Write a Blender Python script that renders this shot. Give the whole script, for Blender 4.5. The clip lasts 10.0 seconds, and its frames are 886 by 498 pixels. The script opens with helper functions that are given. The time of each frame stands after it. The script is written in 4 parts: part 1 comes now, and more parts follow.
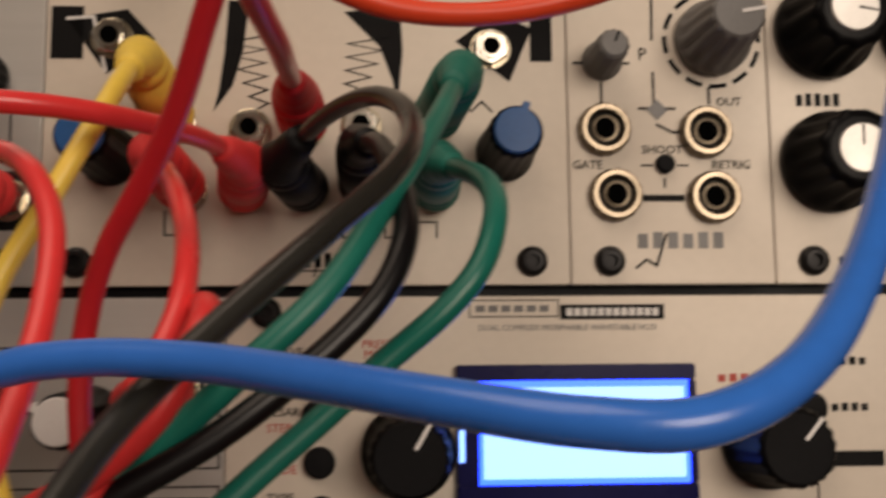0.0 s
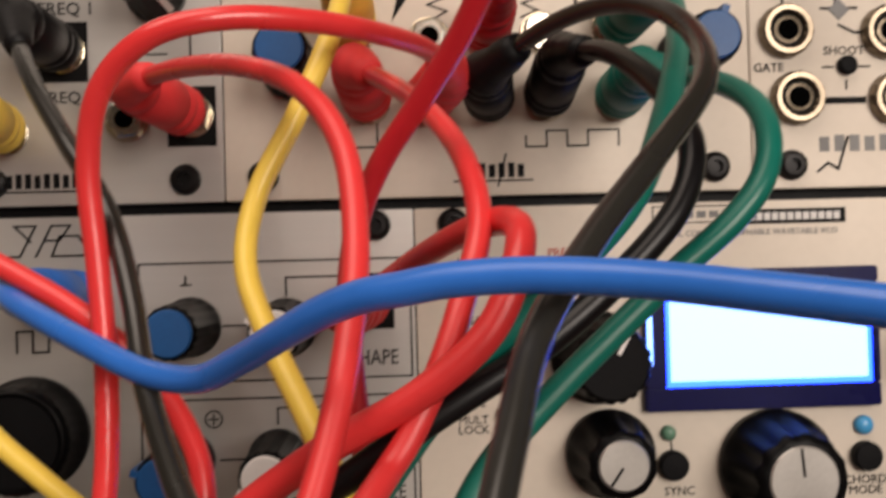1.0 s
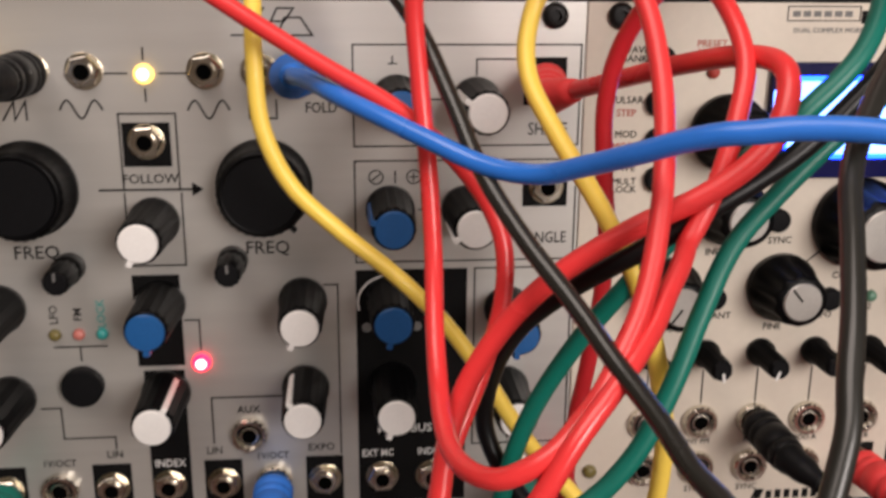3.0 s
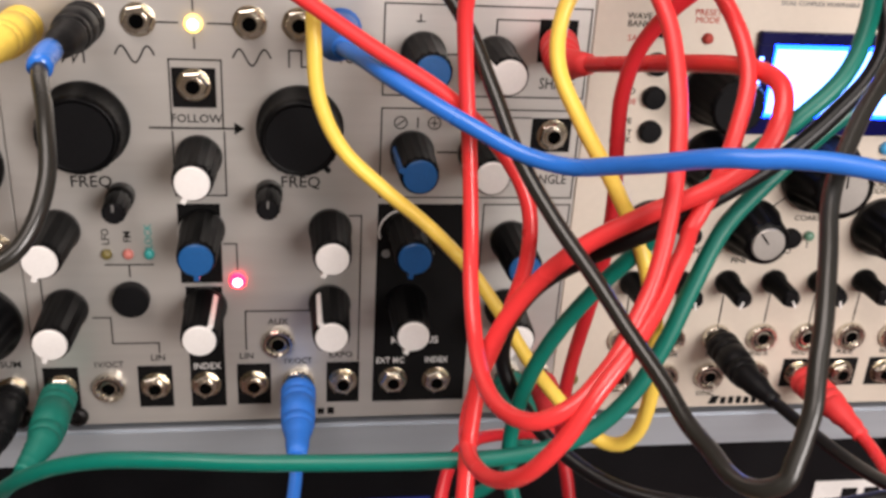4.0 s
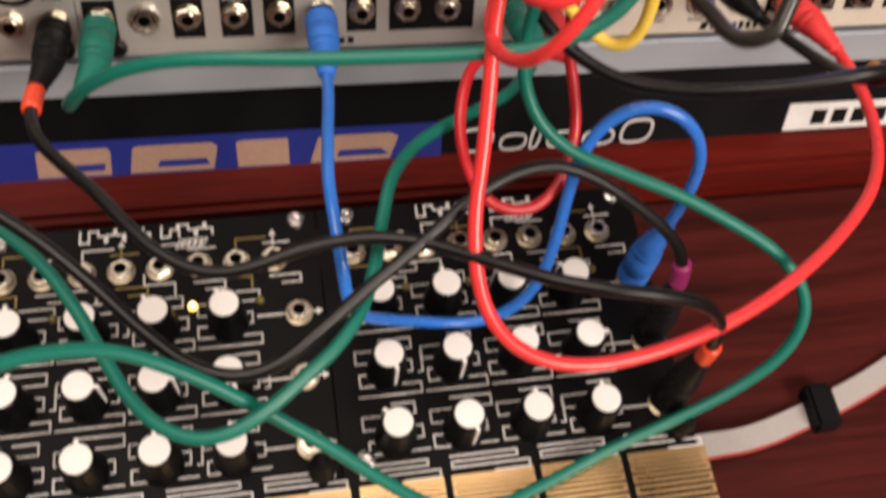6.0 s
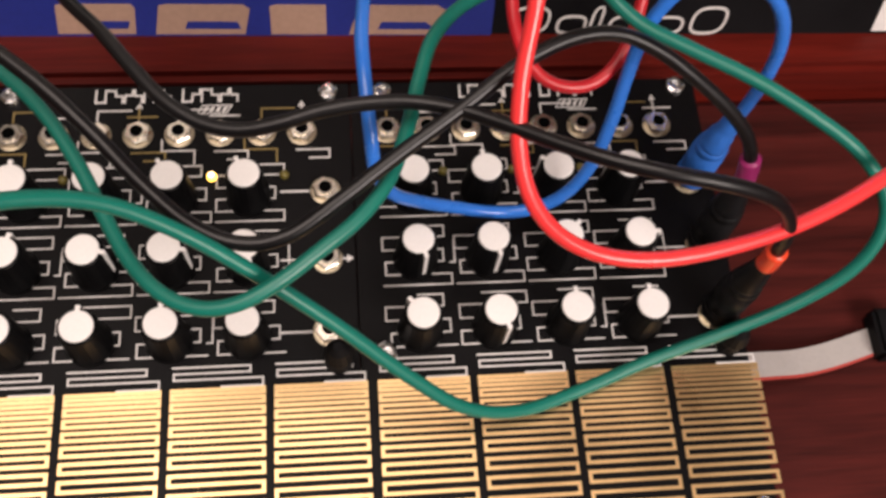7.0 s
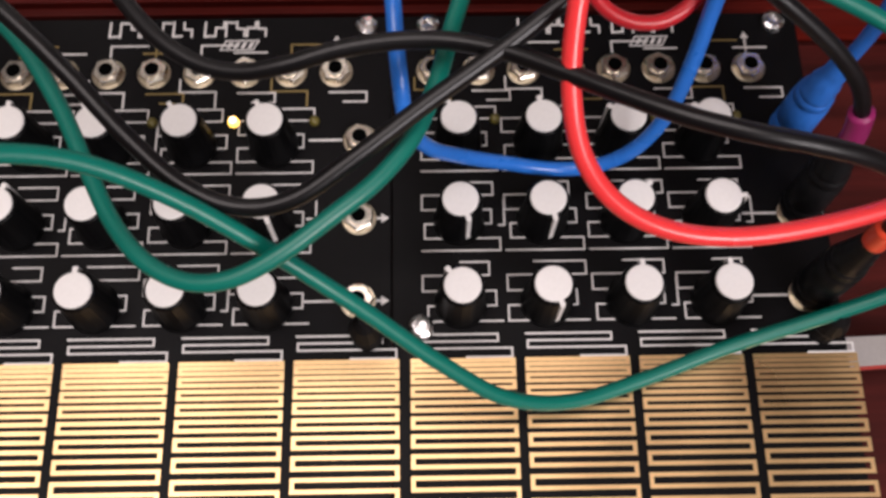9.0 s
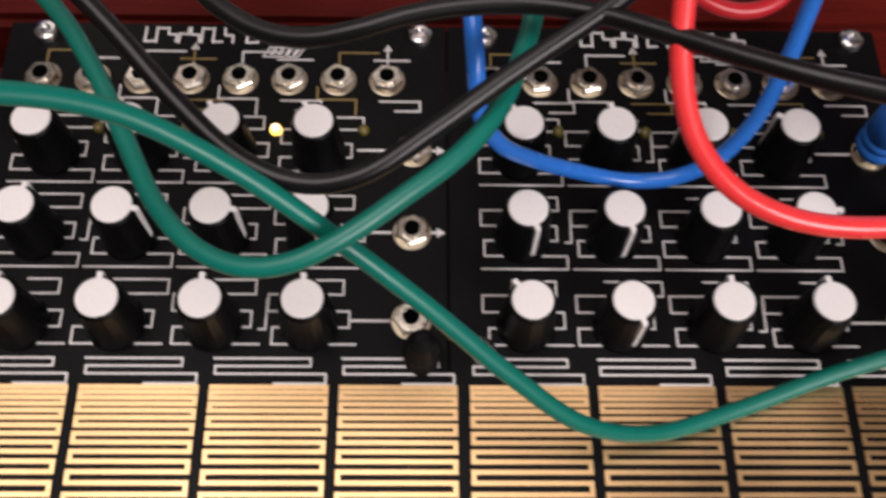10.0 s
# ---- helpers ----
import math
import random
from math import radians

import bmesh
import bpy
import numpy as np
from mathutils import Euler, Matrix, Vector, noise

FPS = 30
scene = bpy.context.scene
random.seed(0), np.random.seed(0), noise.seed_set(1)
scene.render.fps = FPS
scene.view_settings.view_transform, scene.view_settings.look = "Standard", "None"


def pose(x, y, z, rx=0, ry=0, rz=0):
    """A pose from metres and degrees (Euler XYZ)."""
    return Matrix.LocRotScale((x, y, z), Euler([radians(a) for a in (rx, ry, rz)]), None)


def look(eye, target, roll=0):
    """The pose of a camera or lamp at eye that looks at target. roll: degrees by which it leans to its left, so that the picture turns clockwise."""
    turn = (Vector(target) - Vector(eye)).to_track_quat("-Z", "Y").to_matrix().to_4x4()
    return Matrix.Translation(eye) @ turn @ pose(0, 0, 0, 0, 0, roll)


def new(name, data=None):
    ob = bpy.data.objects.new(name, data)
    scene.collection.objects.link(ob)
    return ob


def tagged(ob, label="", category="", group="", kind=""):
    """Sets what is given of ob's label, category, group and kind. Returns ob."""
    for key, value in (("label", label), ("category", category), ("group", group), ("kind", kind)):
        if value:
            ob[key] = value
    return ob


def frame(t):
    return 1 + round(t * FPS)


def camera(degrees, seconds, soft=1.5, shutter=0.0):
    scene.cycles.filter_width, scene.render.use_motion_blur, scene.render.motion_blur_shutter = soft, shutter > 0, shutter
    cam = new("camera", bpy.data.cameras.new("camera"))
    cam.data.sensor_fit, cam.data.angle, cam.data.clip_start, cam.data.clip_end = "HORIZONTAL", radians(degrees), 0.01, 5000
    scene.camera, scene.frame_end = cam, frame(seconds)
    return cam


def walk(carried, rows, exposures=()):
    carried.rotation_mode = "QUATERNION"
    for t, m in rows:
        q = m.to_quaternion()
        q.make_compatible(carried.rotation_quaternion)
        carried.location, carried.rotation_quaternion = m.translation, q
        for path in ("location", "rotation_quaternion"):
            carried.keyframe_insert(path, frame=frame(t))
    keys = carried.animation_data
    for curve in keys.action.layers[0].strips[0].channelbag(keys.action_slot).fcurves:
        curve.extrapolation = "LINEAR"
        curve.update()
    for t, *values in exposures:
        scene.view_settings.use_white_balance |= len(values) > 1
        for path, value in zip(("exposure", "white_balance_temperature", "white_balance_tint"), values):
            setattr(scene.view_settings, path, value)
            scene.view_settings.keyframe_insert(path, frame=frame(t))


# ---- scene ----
MM = 0.001
cam = camera(48.91, 10.0, soft=3.0, shutter=0.5)
# seconds, eye in millimetres, turn in degrees
ROWS = [
    (0, 184.06, -8.13, 197.63, 77.043, -0.375, -3.799),
    (0.5, 166.28, -10.64, 199.22, 74.394, 0.890, -3.409),
    (1, 150.85, -6.58, 199.11, 71.343, 0.841, -3.474),
    (1.5, 141.75, -8.36, 200.50, 67.285, 1.022, -3.659),
    (2, 127.67, -13.56, 203.36, 61.986, 0.209, -4.543),
    (2.5, 114.72, -21.69, 217.14, 57.374, -0.974, -5.242),
    (2.7, 108.52, -27.03, 219.93, 56.635, -1.281, -5.402),
    (3.8, 83.39, -33.45, 251.38, 47.133, -4.838, -6.735),
    (4, 80.82, -37.11, 257.50, 46.188, -5.420, -6.829),
    (4.5, 75.04, -47.53, 272.19, 42.593, -6.429, -6.847),
    (5, 70.03, -56.47, 274.04, 38.534, -7.008, -6.786),
    (5.5, 65.87, -59.61, 270.67, 33.126, -6.585, -7.925),
    (6, 65.08, -66.96, 263.11, 28.712, -5.707, -8.730),
    (6.2, 66.69, -69.29, 257.29, 27.100, -5.860, -8.193),
    (7.3, 72.00, -60.55, 234.29, 21.644, -4.170, -3.446),
    (7.5, 73.49, -54.74, 232.67, 20.291, -3.829, -3.346),
    (8, 79.82, -51.88, 224.95, 20.542, -2.161, -3.150),
    (8.5, 80.84, -52.15, 223.44, 20.130, -2.026, -2.680),
    (9, 83.79, -48.07, 210.80, 19.702, -0.476, -0.998),
    (9.5, 81.34, -52.56, 196.89, 21.594, -1.834, 0.472),
    (10, 69.44, -57.16, 184.31, 25.679, -1.321, -0.214),
]
walk(cam, [(t, pose(x * MM, y * MM, z * MM, rx, ry, rz)) for t, x, y, z, rx, ry, rz in ROWS],
     exposures=[(0, -1.6, 7200, 11), (0.5, -1.18, 6900, 11), (1.0, -1.05, 6650, 10), (2.0, -1.0, 6550, 10), (2.5, -0.92, 6400, 10), (4.0, -0.38, 6150, 10),
                (5.0, -0.45, 6450, 10), (6.2, -0.4, 6700, 12), (7.5, -0.6, 6250, 15), (8.5, -0.72, 6000, 14), (10.0, -0.76, 5950, 14)])

# ---- light ----
world = bpy.data.worlds.new("world")
scene.world = world
world.use_nodes = True
world.node_tree.nodes["Background"].inputs[0].default_value = (1.0, 0.93, 0.88, 1)
world.node_tree.nodes["Background"].inputs[1].default_value = 0.14


def area_lamp(name, eye, target, size, power, colour):
    data = bpy.data.lights.new(name, "AREA")
    data.size, data.energy, data.color = size, power, colour
    ob = new(name, data)
    ob.matrix_world = look(eye, target)
    return ob


area_lamp("ceiling_lamp_light", (-0.24, -0.06, 1.42), (0.02, 0.0, 0.0), 0.95, 25, (1.0, 0.85, 0.75))
# added fill lamp at front right, inside the room; no window stands there
area_lamp("front_right_fill", (0.52, -0.62, 0.62), (0.15, 0.1, 0.05), 0.42, 14.5, (1.0, 0.89, 0.81))


# ---- materials ----
def material(name, colour, rough=0.5, metal=0.0, vary=0.0, scale=300.0, bump=0.0, coat=0.0, emit=0.0, brush=None):
    m = bpy.data.materials.new(name)
    m.use_nodes = True
    nt = m.node_tree
    b = nt.nodes["Principled BSDF"]
    b.inputs["Base Color"].default_value = (*colour, 1)
    b.inputs["Roughness"].default_value = rough
    b.inputs["Metallic"].default_value = metal
    b.inputs["Coat Weight"].default_value = coat
    if emit:
        b.inputs["Emission Color"].default_value = (*colour, 1)
        b.inputs["Emission Strength"].default_value = emit
    if vary or bump:
        co = nt.nodes.new("ShaderNodeTexCoord")
        mp = nt.nodes.new("ShaderNodeMapping")
        mp.inputs["Scale"].default_value = brush or (1, 1, 1)
        nt.links.new(co.outputs["Object"], mp.inputs["Vector"])
        fine, wide = nt.nodes.new("ShaderNodeTexNoise"), nt.nodes.new("ShaderNodeTexNoise")
        fine.inputs["Scale"].default_value, wide.inputs["Scale"].default_value = scale * 6, scale * 0.25
        fine.inputs["Detail"].default_value = wide.inputs["Detail"].default_value = 5
        for n in (fine, wide):
            nt.links.new(mp.outputs[0], n.inputs["Vector"])
        mix = nt.nodes.new("ShaderNodeMath")
        mix.operation = "ADD"
        nt.links.new(fine.outputs["Fac"], mix.inputs[0])
        nt.links.new(wide.outputs["Fac"], mix.inputs[1])
        ramp = nt.nodes.new("ShaderNodeMapRange")
        ramp.inputs["From Min"].default_value, ramp.inputs["From Max"].default_value = 0.6, 1.4
        ramp.inputs["To Min"].default_value, ramp.inputs["To Max"].default_value = 1 - vary, 1 + vary
        nt.links.new(mix.outputs[0], ramp.inputs["Value"])
        tint = nt.nodes.new("ShaderNodeMix")
        tint.data_type, tint.blend_type = "RGBA", "MULTIPLY"
        tint.inputs[0].default_value = 1.0
        tint.inputs[6].default_value = (*colour, 1)
        nt.links.new(ramp.outputs[0], tint.inputs[7])
        nt.links.new(tint.outputs[2], b.inputs["Base Color"])
        rr = nt.nodes.new("ShaderNodeMapRange")
        rr.inputs["From Min"].default_value, rr.inputs["From Max"].default_value = 0.3, 0.7
        rr.inputs["To Min"].default_value, rr.inputs["To Max"].default_value = max(0.03, rough - 0.1), min(1, rough + 0.1)
        nt.links.new(wide.outputs["Fac"], rr.inputs["Value"])
        nt.links.new(rr.outputs[0], b.inputs["Roughness"])
        if bump:
            bp = nt.nodes.new("ShaderNodeBump")
            bp.inputs["Strength"].default_value, bp.inputs["Distance"].default_value = bump, 0.0003
            nt.links.new(fine.outputs["Fac"], bp.inputs["Height"])
            nt.links.new(bp.outputs[0], b.inputs["Normal"])
    return m


ALU = material("brushed_aluminium", (0.60, 0.58, 0.55), 0.4, 0.6, 0.06, 60, 0.04, brush=(0.06, 1.0, 1.0))
ALU_COOL = material("bare_aluminium_rail", (0.47, 0.51, 0.56), 0.4, 0.55, 0.08, 60, 0.05, brush=(0.03, 1.0, 1.0))
CREAM = material("pale_anodised_panel", (0.63, 0.56, 0.475), 0.5, 0.15, 0.04, 80, 0.04)
BLACK = material("black_plastic", (0.0022, 0.0022, 0.0026), 0.42, 0.0, 0.25, 200, 0.08)
MATT = material("matt_black_rubber", (0.005, 0.005, 0.0058), 0.62, 0.0, 0.3, 200, 0.15)
# glossless near-black: the shade down a socket hole, put into colour
DARK = material("bore_shade_black", (0.002, 0.002, 0.002), 1.0)
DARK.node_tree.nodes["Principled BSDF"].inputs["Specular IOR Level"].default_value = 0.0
GREY = material("grey_plastic", (0.16, 0.155, 0.15), 0.5, 0.0, 0.12, 200, 0.08)
WHITE = material("white_plastic", (0.78, 0.76, 0.74), 0.45, 0.0, 0.05, 200, 0.03)
CAPGREY = material("satin_grey_cap", (0.50, 0.48, 0.45), 0.35, 0.5, 0.08, 200, 0.03)
BLUECAP = material("blue_plastic", (0.009, 0.085, 0.27), 0.45, 0.0, 0.12, 200, 0.05)
INK = material("black_print", (0.006, 0.0058, 0.006), 0.6, 0.0, 0.3, 400)
REDINK = material("red_print", (0.45, 0.05, 0.035), 0.6, 0.0, 0.2, 400)
PALEINK = material("pale_print", (0.72, 0.70, 0.68), 0.55, 0.0, 0.15, 400)
SILVER = material("nickel_nut", (0.72, 0.68, 0.60), 0.25, 1.0, 0.12, 300, 0.05)
JACKRIM = material("gilded_jack_rim", (0.25, 0.205, 0.15), 0.34, 1.0, 0.2, 300, 0.08)
BRASS = material("brass_washer", (0.50, 0.44, 0.33), 0.3, 1.0, 0.15, 300, 0.05)
STEEL = material("steel_screw", (0.7, 0.7, 0.7), 0.22, 1.0, 0.1, 300, 0.05)
SCREWBLK = material("black_screw", (0.012, 0.011, 0.011), 0.4, 0.3, 0.2, 300, 0.05)
PCB = material("black_circuit_board", (0.0035, 0.0033, 0.0038), 0.42, 0.0, 0.2, 120, 0.05)
GOLD = material("gold_plated_trace", (0.84, 0.575, 0.285), 0.36, 0.9, 0.07, 120, 0.06)
AMBER = material("amber_plastic", (0.42, 0.17, 0.015), 0.4, 0.0, 0.15, 200, 0.05)
LEDRED = material("lit_red_led", (1.0, 0.006, 0.03), 0.3, emit=14.0)
LEDCORE = material("led_hot_core", (1.0, 0.72, 0.62), 0.3, emit=6.0)
LEDYEL = material("lit_amber_led", (1.0, 0.60, 0.10), 0.3, emit=5.0)
LEDOFF = material("unlit_amber_led", (0.12, 0.10, 0.02), 0.3)
LEDPALE = material("unlit_pink_led", (0.55, 0.18, 0.15), 0.3)
LEDTEAL = material("unlit_teal_led", (0.05, 0.36, 0.34), 0.3)
LEDOLIVE = material("unlit_olive_led", (0.16, 0.13, 0.04), 0.3)
LEDGREEN = material("unlit_green_led", (0.12, 0.25, 0.17), 0.3)
LEDBLUE = material("blue_lens", (0.06, 0.32, 0.62), 0.3)
LCD = material("lit_screen", (0.16, 0.33, 1.0), 0.4, emit=9.0)
LCDBLEED = material("screen_bleed_blue", (0.005, 0.04, 1.0), 0.4, emit=26.0)
BEZEL = material("dark_blue_bezel", (0.003, 0.003, 0.055), 0.3, 0.0, 0.2, 200)
CASEBLK = material("black_case_vinyl", (0.005, 0.005, 0.006), 0.5, 0.0, 0.3, 150, 0.2)
STICKBLUE = material("blue_sticker", (0.018, 0.03, 0.23), 0.45, 0.0, 0.15, 100)
STICKTAN = material("tan_sticker_print", (0.42, 0.27, 0.2), 0.5, 0.0, 0.12, 100)
RIBBON = material("grey_ribbon", (0.40, 0.375, 0.36), 0.55, 0.0, 0.1, 150, 0.1)
REDRIB = material("red_ribbon_edge", (0.4, 0.05, 0.04), 0.55, 0.0, 0.1, 150, 0.1)


def wood(name, dark, light):
    m = bpy.data.materials.new(name)
    m.use_nodes = True
    nt = m.node_tree
    b = nt.nodes["Principled BSDF"]
    b.inputs["Roughness"].default_value = 0.45
    b.inputs["Coat Weight"].default_value = 0.03
    co, mp = nt.nodes.new("ShaderNodeTexCoord"), nt.nodes.new("ShaderNodeMapping")
    mp.inputs["Scale"].default_value = (4, 60, 60)
    n1, n2, wv = nt.nodes.new("ShaderNodeTexNoise"), nt.nodes.new("ShaderNodeTexNoise"), nt.nodes.new("ShaderNodeMath")
    n1.inputs["Scale"].default_value, n2.inputs["Scale"].default_value = 1.6, 14
    n1.inputs["Detail"].default_value = n2.inputs["Detail"].default_value = 6
    n1.inputs["Distortion"].default_value = 0.8
    nt.links.new(co.outputs["Object"], mp.inputs["Vector"])
    nt.links.new(mp.outputs[0], n1.inputs["Vector"])
    nt.links.new(mp.outputs[0], n2.inputs["Vector"])
    wv.operation = "MULTIPLY_ADD"
    wv.inputs[1].default_value = 0.35
    nt.links.new(n2.outputs["Fac"], wv.inputs[0])
    nt.links.new(n1.outputs["Fac"], wv.inputs[2])
    ramp = nt.nodes.new("ShaderNodeValToRGB")
    ramp.color_ramp.elements[0].position, ramp.color_ramp.elements[1].position = 0.45, 0.85
    ramp.color_ramp.elements[0].color, ramp.color_ramp.elements[1].color = (*dark, 1), (*light, 1)
    nt.links.new(wv.outputs[0], ramp.inputs[0])
    nt.links.new(ramp.outputs[0], b.inputs["Base Color"])
    bp = nt.nodes.new("ShaderNodeBump")
    bp.inputs["Strength"].default_value, bp.inputs["Distance"].default_value = 0.15, 0.0004
    nt.links.new(n2.outputs["Fac"], bp.inputs["Height"])
    nt.links.new(bp.outputs[0], b.inputs["Normal"])
    return m


MAHOGANY = wood("mahogany", (0.042, 0.0032, 0.0022), (0.140, 0.0112, 0.0064))
TABLEWOOD = wood("dark_mahogany", (0.018, 0.0028, 0.0024), (0.075, 0.0105, 0.0085))
ROOMWALL = material("room_wall_paint", (0.55, 0.48, 0.40), 0.8, 0.0, 0.05, 3)

for dull, gloss in ((BLACK, 0.13), (MATT, 0.12), (PCB, 0.1), (CASEBLK, 0.14), (SCREWBLK, 0.2), (BEZEL, 0.12), (INK, 0.1), (MAHOGANY, 0.16), (TABLEWOOD, 0.18)):
    dull.node_tree.nodes["Principled BSDF"].inputs["Specular IOR Level"].default_value = gloss

# ---- building helpers: panel frames have u to the right, v up the panel and w out of it, in millimetres ----
RACK = pose(0.15428, 0.12909, 0.02479, -19.513, 0.237, -0.629)
RACKFACE = RACK @ pose(0, 0, 0, 90)
MESHES = {}


def part(name, bm, mat, parent, label="", at=(0, 0, 0), turn=0.0, tilt=0.0, smooth=False):
    """Links a bmesh, or a mesh built before, as one mesh object under a thing or a part."""
    if isinstance(bm, bpy.types.Mesh):
        me = bm
    else:
        me = bpy.data.meshes.new(name)
        bm.to_mesh(me)
        bm.free()
        if smooth:
            for p in me.polygons:
                p.use_smooth = True
    if mat and not me.materials:
        me.materials.append(mat)
    ob = new(name, me)
    ob.parent = parent
    ob.matrix_basis = pose(at[0] * MM, at[1] * MM, at[2] * MM, tilt, 0, turn)
    if label:
        ob["label"] = label
    return ob


def shared(key, build, mat, smooth=False):
    if key not in MESHES:
        bm = build()
        me = bpy.data.meshes.new(str(key[0]))
        bm.to_mesh(me)
        bm.free()
        if smooth:
            for p in me.polygons:
                p.use_smooth = True
        me.materials.append(mat)
        MESHES[key] = me
    return MESHES[key]


def lathe(profile, segs=24, flute=0.0, flutes=12, lo=-1.0, hi=-1.0):
    """A turned body about w; between the heights lo and hi its skirt is fluted."""
    bm = bmesh.new()
    rings = []
    for r, z in profile:
        ring = []
        for i in range(segs):
            a = 2 * math.pi * i / segs
            rr = r - (flute * (0.5 + 0.5 * math.cos(a * flutes)) ** 2 if lo <= z <= hi else 0)
            ring.append(bm.verts.new((rr * math.cos(a) * MM, rr * math.sin(a) * MM, z * MM)))
        rings.append(ring)
    for a, b in zip(rings, rings[1:]):
        for i in range(segs):
            bm.faces.new((a[i], a[(i + 1) % segs], b[(i + 1) % segs], b[i]))
    bm.faces.new(rings[-1])
    bm.faces.new(rings[0][::-1])
    return bm


def box(u0, v0, w0, u1, v1, w1, bevel=0.0):
    bm = bmesh.new()
    bmesh.ops.create_cube(bm, size=1)
    for v in bm.verts:
        v.co = Vector(((u0 + u1) / 2 + v.co.x * (u1 - u0), (v0 + v1) / 2 + v.co.y * (v1 - v0), (w0 + w1) / 2 + v.co.z * (w1 - w0))) * MM
    if bevel:
        bmesh.ops.bevel(bm, geom=bm.edges[:], offset=bevel * MM, segments=2, affect="EDGES")
    return bm


def prism(points, w0, w1):
    bm = bmesh.new()
    low = [bm.verts.new((u * MM, v * MM, w0 * MM)) for u, v in points]
    top = [bm.verts.new((u * MM, v * MM, w1 * MM)) for u, v in points]
    n = len(points)
    bm.faces.new(top)
    bm.faces.new(low[::-1])
    for i in range(n):
        bm.faces.new((low[i], low[(i + 1) % n], top[(i + 1) % n], top[i]))
    bmesh.ops.recalc_face_normals(bm, faces=bm.faces[:])
    return bm


def stroke(points, width, w0=0.0, w1=0.12):
    """A printed or plated line along points, mitred at its corners."""
    bm = bmesh.new()
    pts = [Vector(p) for p in points]
    rows = []
    for i, p in enumerate(pts):
        a = (p - pts[i - 1]).normalized() if i else (pts[1] - p).normalized()
        b = (pts[i + 1] - p).normalized() if i + 1 < len(pts) else a
        n = Vector((-(a + b).y, (a + b).x))
        n = n.normalized() if n.length > 1e-6 else Vector((-a.y, a.x))
        k = width / 2 / max(0.35, n.dot(Vector((-a.y, a.x))))
        ext = a * (width / 2 if i + 1 == len(pts) else -width / 2 if i == 0 else 0)
        rows.append([bm.verts.new(((q + ext).x * MM, (q + ext).y * MM, w * MM)) for q in (p + n * k, p - n * k) for w in (w0, w1)])
    for a, b in zip(rows, rows[1:]):
        for i, j in ((1, 3), (3, 2), (2, 0), (0, 1)):
            bm.faces.new((a[i], a[j], b[j], b[i]))
    bm.faces.new((rows[0][0], rows[0][1], rows[0][3], rows[0][2]))
    bm.faces.new((rows[-1][0], rows[-1][2], rows[-1][3], rows[-1][1]))
    bmesh.ops.recalc_face_normals(bm, faces=bm.faces[:])
    return bm


def joined(bms):
    """Several small bmeshes of one print as one."""
    out = bmesh.new()
    for bm in bms:
        me = bpy.data.meshes.new("joint")
        bm.to_mesh(me)
        bm.free()
        out.from_mesh(me)
        bpy.data.meshes.remove(me)
    return out


def lettering(parent, words, u, v, size, mat, name="lettering", squeeze=1.0, turn=0.0):
    key = ("lettering", words, size, squeeze)
    if key not in MESHES:
        cu = bpy.data.curves.new("lettering", "FONT")
        cu.body, cu.size, cu.align_x, cu.align_y, cu.extrude = words, size * 1.2 * MM, "CENTER", "CENTER", 0.05 * MM
        cu.resolution_u, cu.space_line = 2, 0.85
        cu.offset = 0.00002
        ob = bpy.data.objects.new("lettering", cu)
        scene.collection.objects.link(ob)
        me = bpy.data.meshes.new_from_object(ob.evaluated_get(bpy.context.evaluated_depsgraph_get()))
        bpy.data.objects.remove(ob)
        me.transform(Matrix.Diagonal((squeeze, 1, 1, 1)))
        me.materials.clear()
        me.materials.append(mat)
        MESHES[key] = me
    return part(name, MESHES[key], None, parent, "", (u, v, 0.07), turn)


def bars(parent, u, v, width, height, mat, n=6, name="unreadable_word"):
    """Plain bars in place of writing."""
    step = width / n
    word = None
    for i in range(n):
        bar = box(u - width / 2 + i * step, v - height / 2, 0, u - width / 2 + (i + 0.66) * step, v + height / 2 * (1 if i % 3 else 0.8), 0.1)
        piece = part("bar" if word else name, bar, mat, word or parent)
        word = word or piece
    return word


def thing(name, m, label, category, group=""):
    ob = new(name)
    ob.empty_display_size = 0.02
    ob.matrix_world = m
    return tagged(ob, label, category, group)


# ---- knobs, jacks and screws ----
def screw(parent, u, v, mat):
    def head():
        bm = lathe([(2.9, 0), (3.0, 0.6), (2.7, 1.5), (2.0, 1.9), (1.25, 1.95), (1.2, 0.9)], 16)
        return bm
    return part("screw", shared(("screw", mat.name), head, mat), None, parent, "", (u, v, 0), 0)


def hexnut(r=3.5, h=1.8, hole=2.4):
    bm = bmesh.new()
    rows = []
    for rr, z, six in ((r * 0.98, 0, 1), (r, 0.15, 1), (r, h - 0.3, 1), (r * 0.9, h, 1), (hole, h, 0), (hole * 0.98, h + 0.6, 0), (hole * 0.72, h + 0.6, 0), (hole * 0.68, 0.3, 0)):
        ring = []
        for i in range(24):
            a = 2 * math.pi * i / 24
            k = 1.0
            if six:
                k = math.cos(math.pi / 6) / math.cos((a % (math.pi / 3)) - math.pi / 6) * 1.06
            ring.append(bm.verts.new((rr * k * math.cos(a) * MM, rr * k * math.sin(a) * MM, z * MM)))
        rows.append(ring)
    for a, b in zip(rows, rows[1:]):
        for i in range(24):
            bm.faces.new((a[i], a[(i + 1) % 24], b[(i + 1) % 24], b[i]))
    return bm


